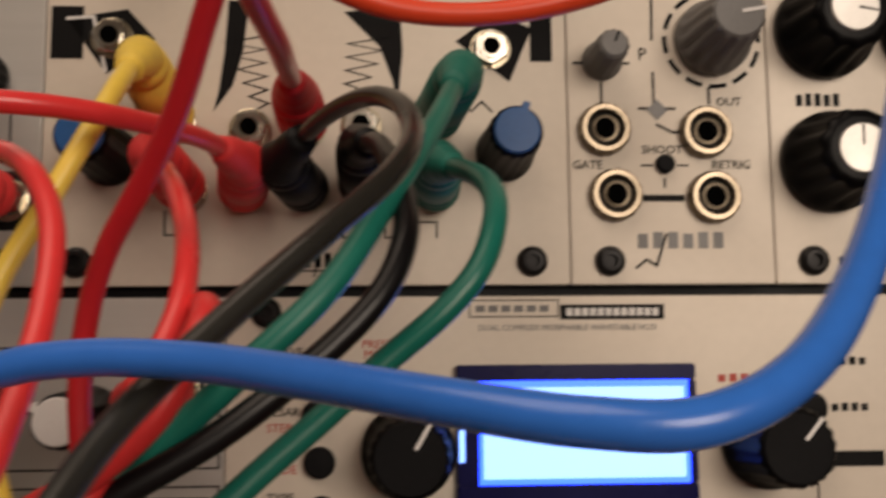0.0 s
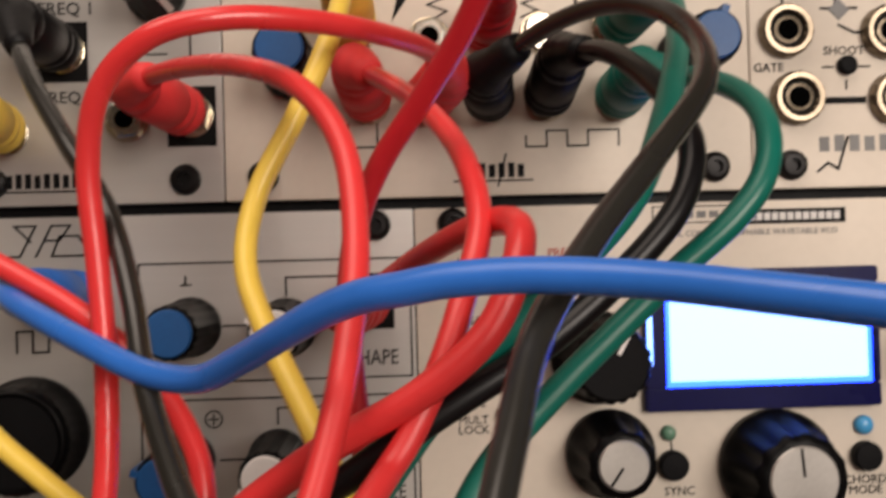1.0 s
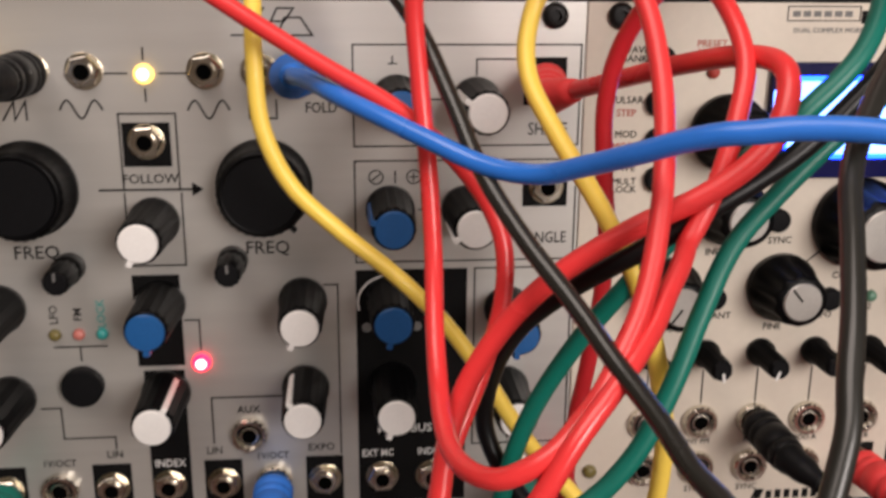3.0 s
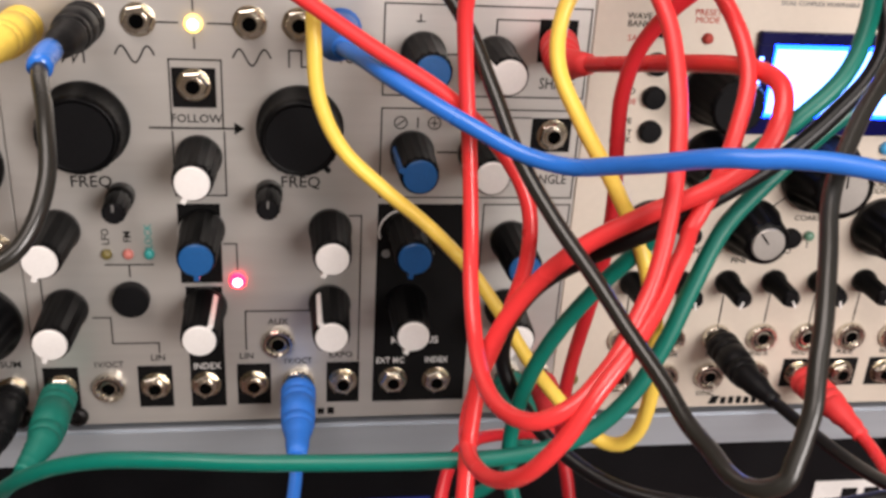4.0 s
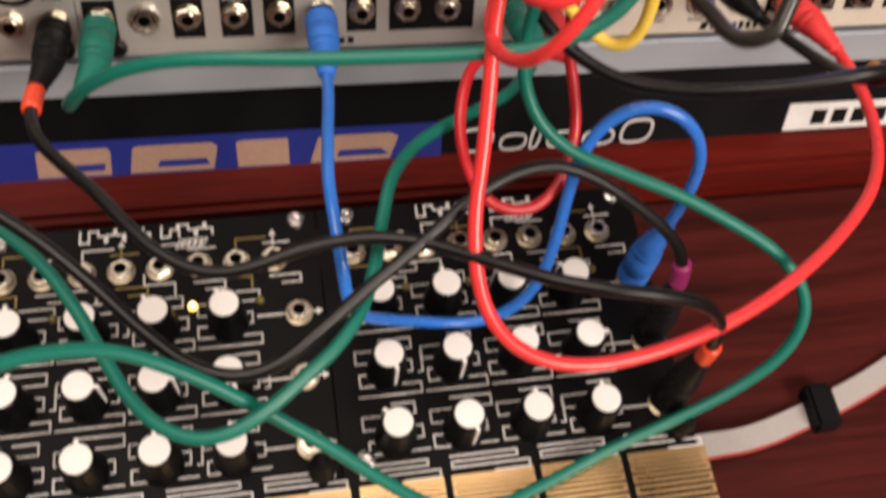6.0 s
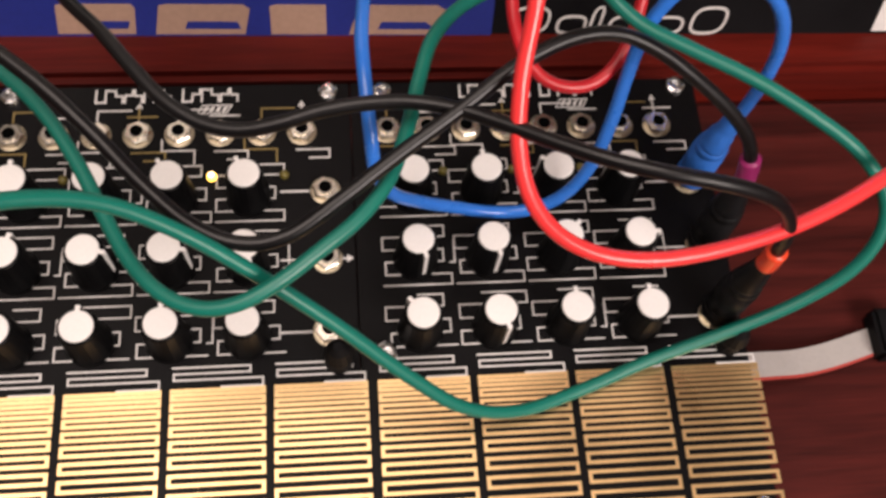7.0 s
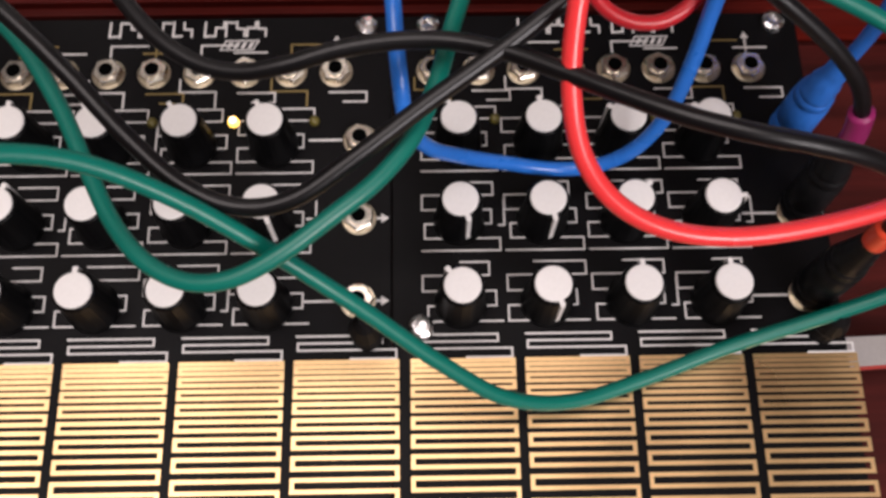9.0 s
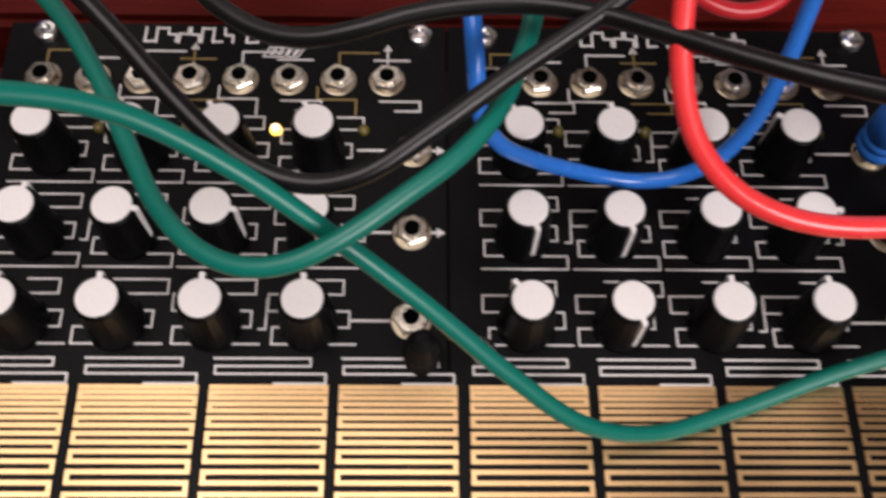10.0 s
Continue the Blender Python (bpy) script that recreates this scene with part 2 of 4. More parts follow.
def jack(parent, u, v, style="hex", turn=0.0):
    """A 3.5 mm socket: washer, nut and a black disc painted as the bore's shade."""
    if style == "hex":
        nut = part("jack_socket", shared(("jack_hex",), hexnut, SILVER), None, parent, "", (u, v, 0.15), turn)
        part("washer", shared(("washer",), lambda: lathe([(4.1, 0), (4.1, 0.22), (3.9, 0.3), (3, 0.3)], 24), BRASS), None, nut, "", (0, 0, -0.12))
    else:
        prof = [(4.5, 0), (4.6, 0.3), (4.5, 1.5), (4.0, 2.15), (3.3, 2.15), (3.0, 1.5), (2.7, 0.9), (2.4, 0.9), (2.4, 1.5), (1.9, 1.6)]
        nut = part("jack_socket", shared(("jack_round", style), lambda: lathe(prof, 32, 0.18, 16, 0.2, 1.8), JACKRIM if style == "large" else SILVER), None, parent, "", (u, v, 0.1), turn)
    if style == "large":
        nut.scale = (1.16, 1.16, 1.1)
    if style == "hex":
        part("bore_shade", shared(("bore_shade",), lambda: lathe([(1.75, 0), (1.75, 0.18), (1.57, 0.22)], 20), DARK), None, nut, "", (0, 0, 2.3))
    else:
        part("well", shared(("well",), lambda: lathe([(3.05, 0), (3.05, 0.9), (2.6, 1.0)], 24), MATT), None, nut, "", (0, 0, 0.15))
        part("bore_shade", shared(("bore_shade_round",), lambda: lathe([(1.8, 0), (1.8, 0.2), (1.6, 0.25)], 20), DARK), None, nut, "", (0, 0, 1.55))
    return nut


def knob(parent, u, v, kind, turn=0.0, name="knob"):
    """Knobs by kind; turn is the pointer's angle, clockwise from up."""
    body_mat, cap_mat, line = BLACK, WHITE, WHITE
    if kind in ("white", "blue"):
        body = lambda: lathe([(5.7, 0), (5.7, 1.6), (5.4, 2.6), (4.95, 17.5), (4.6, 18.8), (4.2, 19.0)], 48, 0.45, 16, 2.5, 18)
        cap = lambda: lathe([(4.2, 18.6), (4.2, 19.4), (3.9, 19.75), (2.0, 19.8)], 28)
        ptr = lambda: joined([box(-0.65, 3.2, 18.7, 0.65, 5.5, 19.6, 0.12), box(-0.65, 4.6, 3, 0.65, 5.6, 19.0, 0.12)])
        cap_mat = line = WHITE if kind == "white" else BLUECAP
    elif kind == "pp":
        body = lambda: lathe([(5.9, 0), (5.9, 1.2), (5.6, 1.8), (4.9, 12.6), (4.6, 13.4), (4.0, 13.6)], 48, 0.35, 18, 1.5, 13)
        cap = lambda: lathe([(4.05, 13.2), (4.05, 13.8), (3.8, 14.1), (2.0, 14.15)], 28)
        ptr = lambda: joined([box(-0.55, 3.0, 13.3, 0.55, 5.3, 14.0, 0.12), box(-0.5, 4.7, 2.0, 0.5, 5.5, 13.5, 0.12)])
    elif kind == "big":
        body = lambda: lathe([(10.9, 0), (10.9, 1.6), (10.3, 2.4), (10.1, 8.4), (9.4, 9.8), (8.8, 10.2), (8.4, 9.8), (2, 9.7)], 64, 0.25, 32, 2.2, 8.6)
        cap = lambda: lathe([(8.3, 9.6), (8.2, 10.1), (2.0, 10.2)], 40)
        ptr = lambda: box(-0.6, 8.8, 8.0, 0.6, 11.2, 9.6, 0.2)
        cap_mat, line = MATT, MATT
    elif kind == "trim":
        body = lambda: lathe([(3.4, 0), (3.4, 4.0), (3.0, 4.4), (3.2, 5.2), (3.0, 12.0), (2.6, 12.8)], 36, 0.35, 12, 4.8, 12.3)
        cap = lambda: lathe([(2.5, 12.6), (2.4, 13.0), (1.0, 13.0)], 20)
        ptr = lambda: box(-0.25, 0.6, 12.7, 0.25, 2.4, 13.15)
        cap_mat, line = MATT, GREY
    elif kind == "davies":
        body = lambda: lathe([(8.6, 0), (8.6, 2.2), (8.0, 3.2), (6.6, 11.0), (6.1, 12.0), (4.6, 12.3)], 60, 0.9, 10, 2.8, 11.5)
        cap = lambda: lathe([(4.7, 12.0), (4.7, 12.6), (4.4, 12.9), (1.5, 12.9)], 28)
        ptr = lambda: box(-0.25, 0.4, 12.6, 0.25, 4.4, 13.0)
        cap_mat, line = CAPGREY, INK
    elif kind == "davies_big":
        body = lambda: lathe([(11.2, 0), (11.2, 2.4), (10.4, 3.5), (8.8, 12.5), (8.2, 13.6), (6.4, 14.0)], 64, 1.0, 12, 3.0, 13.0)
        cap = lambda: lathe([(6.4, 13.6), (6.4, 14.2), (6.1, 14.5), (1.5, 14.5)], 32)
        ptr = lambda: box(-0.25, 0.8, 14.2, 0.25, 6.0, 14.6)
        cap_mat, line = CAPGREY, INK
    elif kind == "encoder":
        body = lambda: lathe([(9.0, 0), (9.0, 2.2), (8.2, 3.0), (7.4, 14.5), (6.6, 15.6)], 60, 0.5, 20, 2.5, 15)
        cap = lambda: lathe([(6.5, 15.4), (6.3, 15.8), (1.0, 15.8)], 32)
        ptr = lambda: box(-0.35, 2.0, 15.4, 0.35, 7.0, 15.95)
        cap_mat, line = MATT, WHITE
    elif kind == "stick":
        body = lambda: lathe([(3.6, 0), (3.6, 1.5), (2.9, 2.2), (2.8, 11.0), (2.3, 12.2)], 36, 0.35, 12, 2.0, 11.2)
        cap = lambda: lathe([(2.2, 12.0), (2.0, 12.4), (0.8, 12.4)], 18)
        ptr = lambda: box(-0.3, 0.4, 12.1, 0.3, 2.7, 12.6)
        cap_mat, line = MATT, WHITE
    elif kind == "tip":
        body_mat = GREY
        body = lambda: lathe([(7.6, 0), (7.6, 2.2), (7.0, 3.0), (5.4, 15.0), (4.8, 16.0)], 60, 0.7, 14, 2.8, 15.5)
        cap = lambda: lathe([(4.7, 15.8), (4.5, 16.2), (1.0, 16.2)], 28)
        ptr = lambda: box(-0.35, 0.5, 16.0, 0.35, 5.2, 16.4)
        cap_mat, line = GREY, WHITE
    else:
        body_mat = GREY
        body = lambda: lathe([(4.0, 0), (4.0, 1.0), (3.4, 2.0), (3.2, 10.0), (2.6, 11.0)], 36, 0.3, 12, 1.8, 10.2)
        cap = lambda: lathe([(2.5, 10.8), (2.3, 11.2), (0.8, 11.2)], 20)
        ptr = lambda: box(-0.25, 0.4, 10.9, 0.25, 2.6, 11.35)
        cap_mat, line = GREY, BLACK
    k = part(name, shared((kind,), body, body_mat, True), None, parent, "", (u, v, 0.1), -turn)
    part("cap", shared((kind, "cap"), cap, cap_mat), None, k)
    part("pointer", shared((kind, "pointer"), ptr, line), None, k)
    return k


def button(parent, u, v, r, h=2.2):
    return part("button", shared(("button", r), lambda: lathe([(r, 0), (r, h - 0.5), (r - 0.4, h), (0.5, h + 0.1)], 24), MATT), None, parent, "", (u, v, 0.1))


def led(parent, u, v, r, mat, label=""):
    dome = part("led", shared(("led", r, mat.name), lambda: lathe([(r, 0), (r, 0.6), (r * 0.85, 1.2), (r * 0.45, 1.6)], 20), mat, True), None, parent, label, (u, v, 0.1))
    if mat in (LEDRED, LEDYEL):
        part("lit_core", shared(("led_core", r), lambda: lathe([(r * 0.62, 0), (r * 0.6, 0.25), (r * 0.3, 0.5)], 18), LEDCORE, True), None, dome, "", (0, 0, 1.25))
    return dome


def plate(parent, u0, v0, u1, v1, mat=INK, name="black_field"):
    return part(name, box(u0, v0, 0, u1, v1, 0.12), mat, parent)


def frame_line(parent, u0, v0, u1, v1, width=0.35, mat=INK):
    return part("printed_box", stroke([(u0, v0), (u1, v0), (u1, v1), (u0, v1), (u0, v0)], width), mat, parent)


def lines(parent, runs, width=0.35, mat=INK, name="printed_figure"):
    return part(name, joined([stroke(r, width) for r in runs]), mat, parent)


def wave(u, v, w, h, cycles=1.0):
    return [(u - w / 2 + w * i / 24, v + h / 2 * math.sin(2 * math.pi * cycles * i / 24)) for i in range(25)]


def squarewave(u, v, w, h):
    return [(u - w / 2, v - h / 2), (u - w / 2, v + h / 2), (u, v + h / 2), (u, v - h / 2), (u + w / 2, v - h / 2), (u + w / 2, v + h / 2)]


def module(name, x0, x1, z0, z1, mat, label, category="synthesizer module"):
    """A rack module; its parts are placed by millimetres on the rack's face, and settle() moves its origin to the panel's corner."""
    ob = thing(name, RACKFACE, label, category, "modules in the rack")
    part("panel", box(x0 + 0.15, z0, -2.0, x1 - 0.15, z1, 0.0, 0.2), mat, ob)
    return ob


def settle(ob, x0, z0, face=None):
    """Moves a module's origin to its panel's corner; the lower row's panels are a touch smaller than their nominal width."""
    for c in ob.children:
        c.matrix_basis = pose(-x0 * MM, -z0 * MM, 0) @ c.matrix_basis
    ob.matrix_world = (face or (LOWFACE if z0 < 100 else RACKFACE)) @ pose(x0 * MM, z0 * MM, 0)


LOWFACE = RACKFACE @ pose(0, 0.127, 0) @ Matrix.Scale(0.9867, 4) @ pose(0, -0.127, 0)
DESK = pose(0, 0.0121, 0)


def smooth_line(points, n):
    """A smooth line through points."""
    p = [Vector(q) for q in points]
    p = [2 * p[0] - p[1], *p, 2 * p[-1] - p[-2]]
    out = []
    for a, b, c, d in zip(p, p[1:], p[2:], p[3:]):
        for k in range(n):
            s = k / n
            out.append(0.5 * (2 * b + (c - a) * s + (2 * a - 5 * b + 4 * c - d) * s * s + (3 * b - a - 3 * c + d) * s ** 3))
    return out + [p[-2]]

# ---- room shell and table ----
def setting(name, bm, mat, label):
    me = bpy.data.meshes.new(name)
    bm.to_mesh(me)
    bm.free()
    me.materials.append(mat)
    return tagged(new(name, me), label, name.split("_")[0], kind="structure")


setting("table", box(-700, -700, -60, 900, 103, -33, 3), TABLEWOOD, "dark red-brown mahogany table top under the touch controllers")
setting("trim_shelf", box(-700, 103.5, -60, 900, 300, -17, 2.5), MAHOGANY, "raised red-brown mahogany ledge in front of the rack case")
setting("floor", box(-2000, -2200, -800, 2200, 1600, -760), ROOMWALL, "plain floor of the room")
setting("ceiling", box(-2000, -2200, 1700, 2200, 1600, 1740), ROOMWALL, "plain pale ceiling of the room")
setting("wall_north", box(-2000, 1600, -760, 2200, 1640, 1700), ROOMWALL, "plain pale wall behind the rack")
setting("wall_south", box(-2000, -2240, -760, 2200, -2200, 1700), ROOMWALL, "plain pale wall behind the camera")
setting("wall_west", box(-2040, -2200, -760, -2000, 1600, 1700), ROOMWALL, "plain pale wall beside the table")
setting("wall_east", box(2200, -2200, -760, 2240, 1600, 1700), ROOMWALL, "plain pale wall beside the table")

# ---- rack case ----
case = thing("rack_case", RACKFACE, "black rack case with bare aluminium rails and stickers on its front", "rack case")
part("case_body", box(-330, -44, -90, 330, 275, -9, 2), CASEBLK, case)
part("case_front", box(-330, -44, -9, 330, -10, -3.5, 1.0), CASEBLK, case)
for z0, z1, w in ((-11, 0.7, 0.5), (129.2, 131.9, -3.2), (260.5, 269, 0.4)):
    part("rail", box(-330, z0, -8.9, 330, z1, w, 0.8), ALU_COOL if w > 0 else CASEBLK, case)
sticker = part("blue_sticker", box(-260, -44, -3.5, -33, -29.5, -3.2), STICKBLUE, case, "dark blue sticker with broad tan shapes")
for u0, u1, w in ((-166, -142, 1), (-137, -108, 2), (-102, -85, 0), (-78, -48, 3)):
    part("sticker_shape", prism([(u0, -43), (u0 + w, -33), (u0 + w + 2, -32.4), (u1 - w, -32.4), (u1, -34), (u1 - w, -43)], -3.2, -3.0), STICKTAN, sticker)
    if w:
        part("sticker_gap", prism([(u0 + 9, -41), (u0 + 10, -38.4), (u1 - 2 * w, -38.4), (u1 - 3, -41)], -3.0, -2.85), STICKBLUE, sticker)
for u, wide, tall in ((-27, 12, 9.4), (-12, 9, 6.2), (-1, 3, 9.6), (5, 10, 6.2), (18, 11, 6.0), (32, 11, 9.6)):
    mark = [(u + wide / 2 + wide / 2 * math.copysign(abs(math.cos(a * math.pi / 10)) ** 0.7, math.cos(a * math.pi / 10)) + 0.2 * (tall / 2 * math.sin(a * math.pi / 10)),
             -42.6 + tall / 2 + tall / 2 * math.copysign(abs(math.sin(a * math.pi / 10)) ** 0.7, math.sin(a * math.pi / 10))) for a in range(20)]
    mark.append(mark[0])
    part("outlined_mark", stroke(mark, 0.85, -3.5, -3.2), PALEINK, case, "pale outlined mark on black")
part("white_sticker", box(94, -41.5, -3.5, 150, -30, -3.2), PALEINK, case, "white sticker with black marks")
for i in range(5):
    part("sticker_mark", box(104 + 8 * i, -39, -3.2, 109.5 + 8 * i, -33, -3.0), INK, case)
part("amber_lamp", lathe([(3.2, 0), (3.2, 3), (2.2, 4.5)], 20), AMBER, case, "amber knob on the case front", (118, -14, 0.4))
settle(case, -330, -44, RACKFACE)

# ---- complex oscillator module ----
Z0, Z1 = 1.1, 129.6
osc = module("complex_oscillator_module", -144.4, 0, Z0, Z1, ALU, "silver dual oscillator module with black and blue knobs")
for u, v in ((-7.4, 126.6), (-134.7, 126.6), (-7.4, 4.2), (-134.7, 4.2)):
    screw(osc, u, v, SCREWBLK)
for u, v in ((-111, 114.5), (-85.1, 114.5), (-73.4, 114.4), (-63, 114.4), (-122.5, 114.5)):
    jack(osc, u, v, "hex", 10)
led(osc, -98.3, 113.9, 2.1, LEDYEL, "lit warm amber indicator")
led(osc, -89.9, 45.8, 2.1, LEDRED, "lit red indicator")
lines(osc, [[(-108, 114), (-102, 114)], [(-95, 114), (-88.6, 114)], [(-98.3, 117), (-98.3, 119.5)], [(-98.3, 108), (-98.3, 110.5)]])
lines(osc, [wave(-112.3, 106.2, 9, 4, 1.5), wave(-84.8, 106, 9, 4, 1.5), squarewave(-72.9, 106, 6, 4), [(-129, 104), (-126.5, 108), (-126.5, 104), (-124, 108), (-124, 104)]], 0.4)
knob(osc, -73.3, 88.6, "big", 140)
knob(osc, -125.3, 88.6, "big", 215)
lettering(osc, "FREQ", -125.1, 73.6, 3.6, INK)
lettering(osc, "FREQ", -73.2, 73.8, 3.6, INK)
plate(osc, -104.1, 93.3, -93.6, 103.2)
jack(osc, -98.9, 99.0, "hex", 5)
lines(osc, [[(-104.6, 87.9), (-104.6, 105.2), (-92.2, 105.2), (-92.2, 87.9)], [(-104.6, 87), (-104.6, 70.1), (-92, 70.1), (-92, 87)]])
lettering(osc, "FOLLOW", -98.6, 90.4, 2.5, INK)
part("printed_arrow", joined([stroke([(-109.9, 88), (-87.8, 88)], 0.45), prism([(-89.5, 89.6), (-87, 88), (-89.5, 86.4)], 0, 0.12)]), INK, osc)
knob(osc, -98.4, 80.6, "white", 205)
knob(osc, -81.2, 71.2, "trim", 0)
knob(osc, -118.0, 70.2, "trim", 0)
for u, m in ((-122.9, LEDOLIVE), (-117.5, LEDPALE), (-112.2, LEDTEAL)):
    led(osc, u, 53.8, 1.4, m)
lettering(osc, "LFO", -122.9, 58.6, 2.2, INK, turn=90)
lettering(osc, "FM", -117.5, 58.6, 2.2, INK, turn=90)
lettering(osc, "LOCK", -112.2, 58.6, 2.2, LEDTEAL, turn=90)
button(osc, -117.6, 41.0, 4.8, 3.0)
lines(osc, [[(-123.5, 50.6), (-111.5, 50.6)], [(-117.6, 50.6), (-117.6, 47.2)]])
knob(osc, -134.5, 60.5, "white", 200)
knob(osc, -134.5, 38.0, "white", 200)
lines(osc, [[(-138, 31), (-140.2, 31), (-140.2, 62), (-138.5, 62)], [(-128, 35), (-123.5, 35), (-123.5, 27), (-111.5, 27), (-111.5, 24)]])
plate(osc, -104.6, 45.2, -93.8, 67.8)
part("pale_arc", stroke([(-99.2 + 5.6 * math.cos(a / 12 * math.pi), 58.8 + 6.6 * math.sin(a / 12 * math.pi)) for a in range(0, 13)], 0.5, 0.12, 0.24), PALEINK, osc)
knob(osc, -98.4, 60.8, "blue", 180)
plate(osc, -103.6, 6.3, -94.1, 44.0)
knob(osc, -98.6, 38.4, "white", 35)
lettering(osc, "INDEX", -99.0, 19.4, 2.3, PALEINK, squeeze=0.9).location.z = 0.2 * MM
lines(osc, [[(-93.2, 56.5), (-89.9, 56.5), (-89.9, 49)]])
for i, (u, sq) in enumerate(((-138, 1), (-125.5, 0), (-113.1, 1), (-99.5, 0), (-86.3, 1), (-74, 0), (-61.5, 1), (-14, 0), (-5, 0))):
    if sq:
        plate(osc, u - 4.6, 6.6, u + 4.6, 19.8)
    jack(osc, u, 13.5, "hex" if sq or u == -99.5 else "round", 8 * i)
lettering(osc, "1V/OCT", -125.3, 20.4, 2.1, INK, squeeze=0.9)
lettering(osc, "LIN", -112.0, 22.3, 2.2, INK)
lettering(osc, "LIN", -88.2, 22.3, 2.2, INK)
lettering(osc, "1V/OCT", -74.2, 20.4, 2.1, INK, squeeze=0.9)
lettering(osc, "EXPO", -62.2, 22.2, 2.2, INK)
lettering(osc, "AUX", -79.5, 33.0, 2.2, INK)
jack(osc, -79.5, 26.6, "round", 12)
lines(osc, [[(-88.2, 24.5), (-88.2, 36.4), (-71, 36.4)], [(-57.3, 20.5), (-57.3, 64.5), (-60.5, 64.5)]])
knob(osc, -65.5, 60.8, "white", 205)
knob(osc, -65.5, 38.6, "white", 325)
plate(osc, -53, 6.4, -26.4, 67.9)
part("pale_arc", stroke([(-45.4 + 7.2 * math.cos(a / 12 * math.pi), 59.8 + 6.6 * math.sin(a / 12 * math.pi)) for a in range(2, 14)], 0.5, 0.12, 0.24), PALEINK, osc)
knob(osc, -45.0, 60.8, "blue", 190)
knob(osc, -44.4, 38.6, "white", 200)
jack(osc, -47.2, 13.6, "hex", 4)
jack(osc, -34.7, 13.4, "hex", 20)
lettering(osc, "EXT MC", -48.2, 20.0, 2.2, PALEINK, squeeze=0.85).location.z = 0.2 * MM
lettering(osc, "INDEX", -35.0, 20.0, 2.2, PALEINK, squeeze=0.85).location.z = 0.2 * MM
lettering(osc, "MOD BUS", -41.5, 26.5, 2.6, PALEINK).location.z = 0.2 * MM
for u in (-50.5, -38.5):
    part("pale_mark", lathe([(1.2, 0), (1.2, 0.15), (0.9, 0.2)], 14), GREY, osc, "", (u, 53.5, 0.12))
frame_line(osc, -52.8, 97.4, -1.0, 120.2)
frame_line(osc, -52.8, 69.8, -1.0, 94.0)
frame_line(osc, -24.6, 21.6, -1.0, 67.8)
knob(osc, -43.0, 108.0, "blue", 250)
knob(osc, -24.9, 107.4, "white", 300)
knob(osc, -44.7, 82.6, "blue", 290)
knob(osc, -27.0, 82.4, "white", 240)
knob(osc, -16.5, 57.5, "blue", 190)
knob(osc, -16.5, 36.8, "white", 200)
lines(osc, [[(-37, 108), (-31, 108)], [(-24.9, 113.5), (-24.9, 117), (-14, 117)], [(-38, 82.4), (-33, 82.4)], [(-27, 89), (-27, 92), (-14, 92)], [(-44, 117.6), (-44, 116), (-45, 116), (-43, 116)]])
for u, k in ((-47.9, 0), (-39.2, 1)):
    part("printed_ring", stroke([(u + 1.6 * math.cos(a * math.pi / 10), 90.2 + 1.6 * math.sin(a * math.pi / 10)) for a in range(21)], 0.3), INK, osc)
    lines(osc, [[(u - 0.9, 90.2 - 0.7 * (1 - k)), (u + 0.9, 90.2 + 0.7 * (1 - k))]] + ([[(u, 89.3), (u, 91.1)]] if k else []), 0.3)
lines(osc, [[(-43.5, 88.9), (-43.5, 91.5)]], 0.35)
plate(osc, -14.0, 106.6, -4.2, 117.4)
jack(osc, -9.0, 112.0, "hex", 15)
plate(osc, -13.6, 82.8, -3.0, 92.0)
jack(osc, -8.0, 87.5, "hex", 20)
lettering(osc, "SHAPE", -8.2, 101.0, 3.4, INK, squeeze=0.8)
lettering(osc, "ANGLE", -7.6, 75.0, 3.2, INK, squeeze=0.8)
lettering(osc, "FOLD", -60.0, 106.2, 2.8, INK, squeeze=0.85)
part("logo_outline", joined([stroke([(-79, 122.2), (-75, 122.2), (-72, 128), (-76, 128), (-73, 125)], 0.4), stroke([(-72, 122.2), (-69, 128), (-65.5, 128), (-67.5, 125.2), (-70.5, 125.2)], 0.4), stroke([(-69, 122.2), (-61.5, 122.2), (-64, 126), (-67.5, 126), (-69, 122.2)], 0.4)]), INK, osc)
bars(osc, -70, 3.6, 14, 2.2, INK, 5)
settle(osc, -144.4, Z0)

# ---- wavetable oscillator module ----
wt = module("wavetable_oscillator_module", 0, 142.24, Z0, Z1, CREAM, "pale oscillator module with a lit blue screen and many black knobs")
for u, v in ((7.6, 126.6), (134.7, 126.6), (7.6, 4.2), (134.7, 4.2)):
    screw(wt, u, v, SCREWBLK)
frame_line(wt, 46.8, 125.6, 64.2, 128.8, 0.25)
part("logo_mark", joined([box(48 + 2.5 * i, 126.5, 0, 49.8 + 2.5 * i, 127.8, 0.1) for i in range(6)]), GREY, wt)
plate(wt, 64.6, 125.0, 85.2, 127.9)
part("pale_word", joined([box(65.8 + 1.55 * i, 125.7, 0.12, 67.0 + 1.55 * i, 127.2, 0.2) for i in range(12)]), PALEINK, wt)
lettering(wt, "DUAL COMPLEX MORPHABLE WAVETABLE VCO", 66, 123.4, 1.35, GREY)
lcd = part("display", joined([box(44.0, 89.0, 0, 90.4, 93.6, 2.2, 0.3), box(44.0, 113.2, 0, 90.4, 116.3, 2.2, 0.3), box(44.0, 93.6, 0, 48.2, 113.2, 2.2, 0.3), box(89.0, 93.6, 0, 90.4, 113.2, 2.2, 0.3), box(45, 90, 0, 90, 115.5, 0.9)]), BEZEL, wt, "dark blue framed screen")
part("screen", box(49.1, 94.7, 0.9, 88.1, 111.9, 1.5), LCD, lcd, "lit bright blue-white screen")
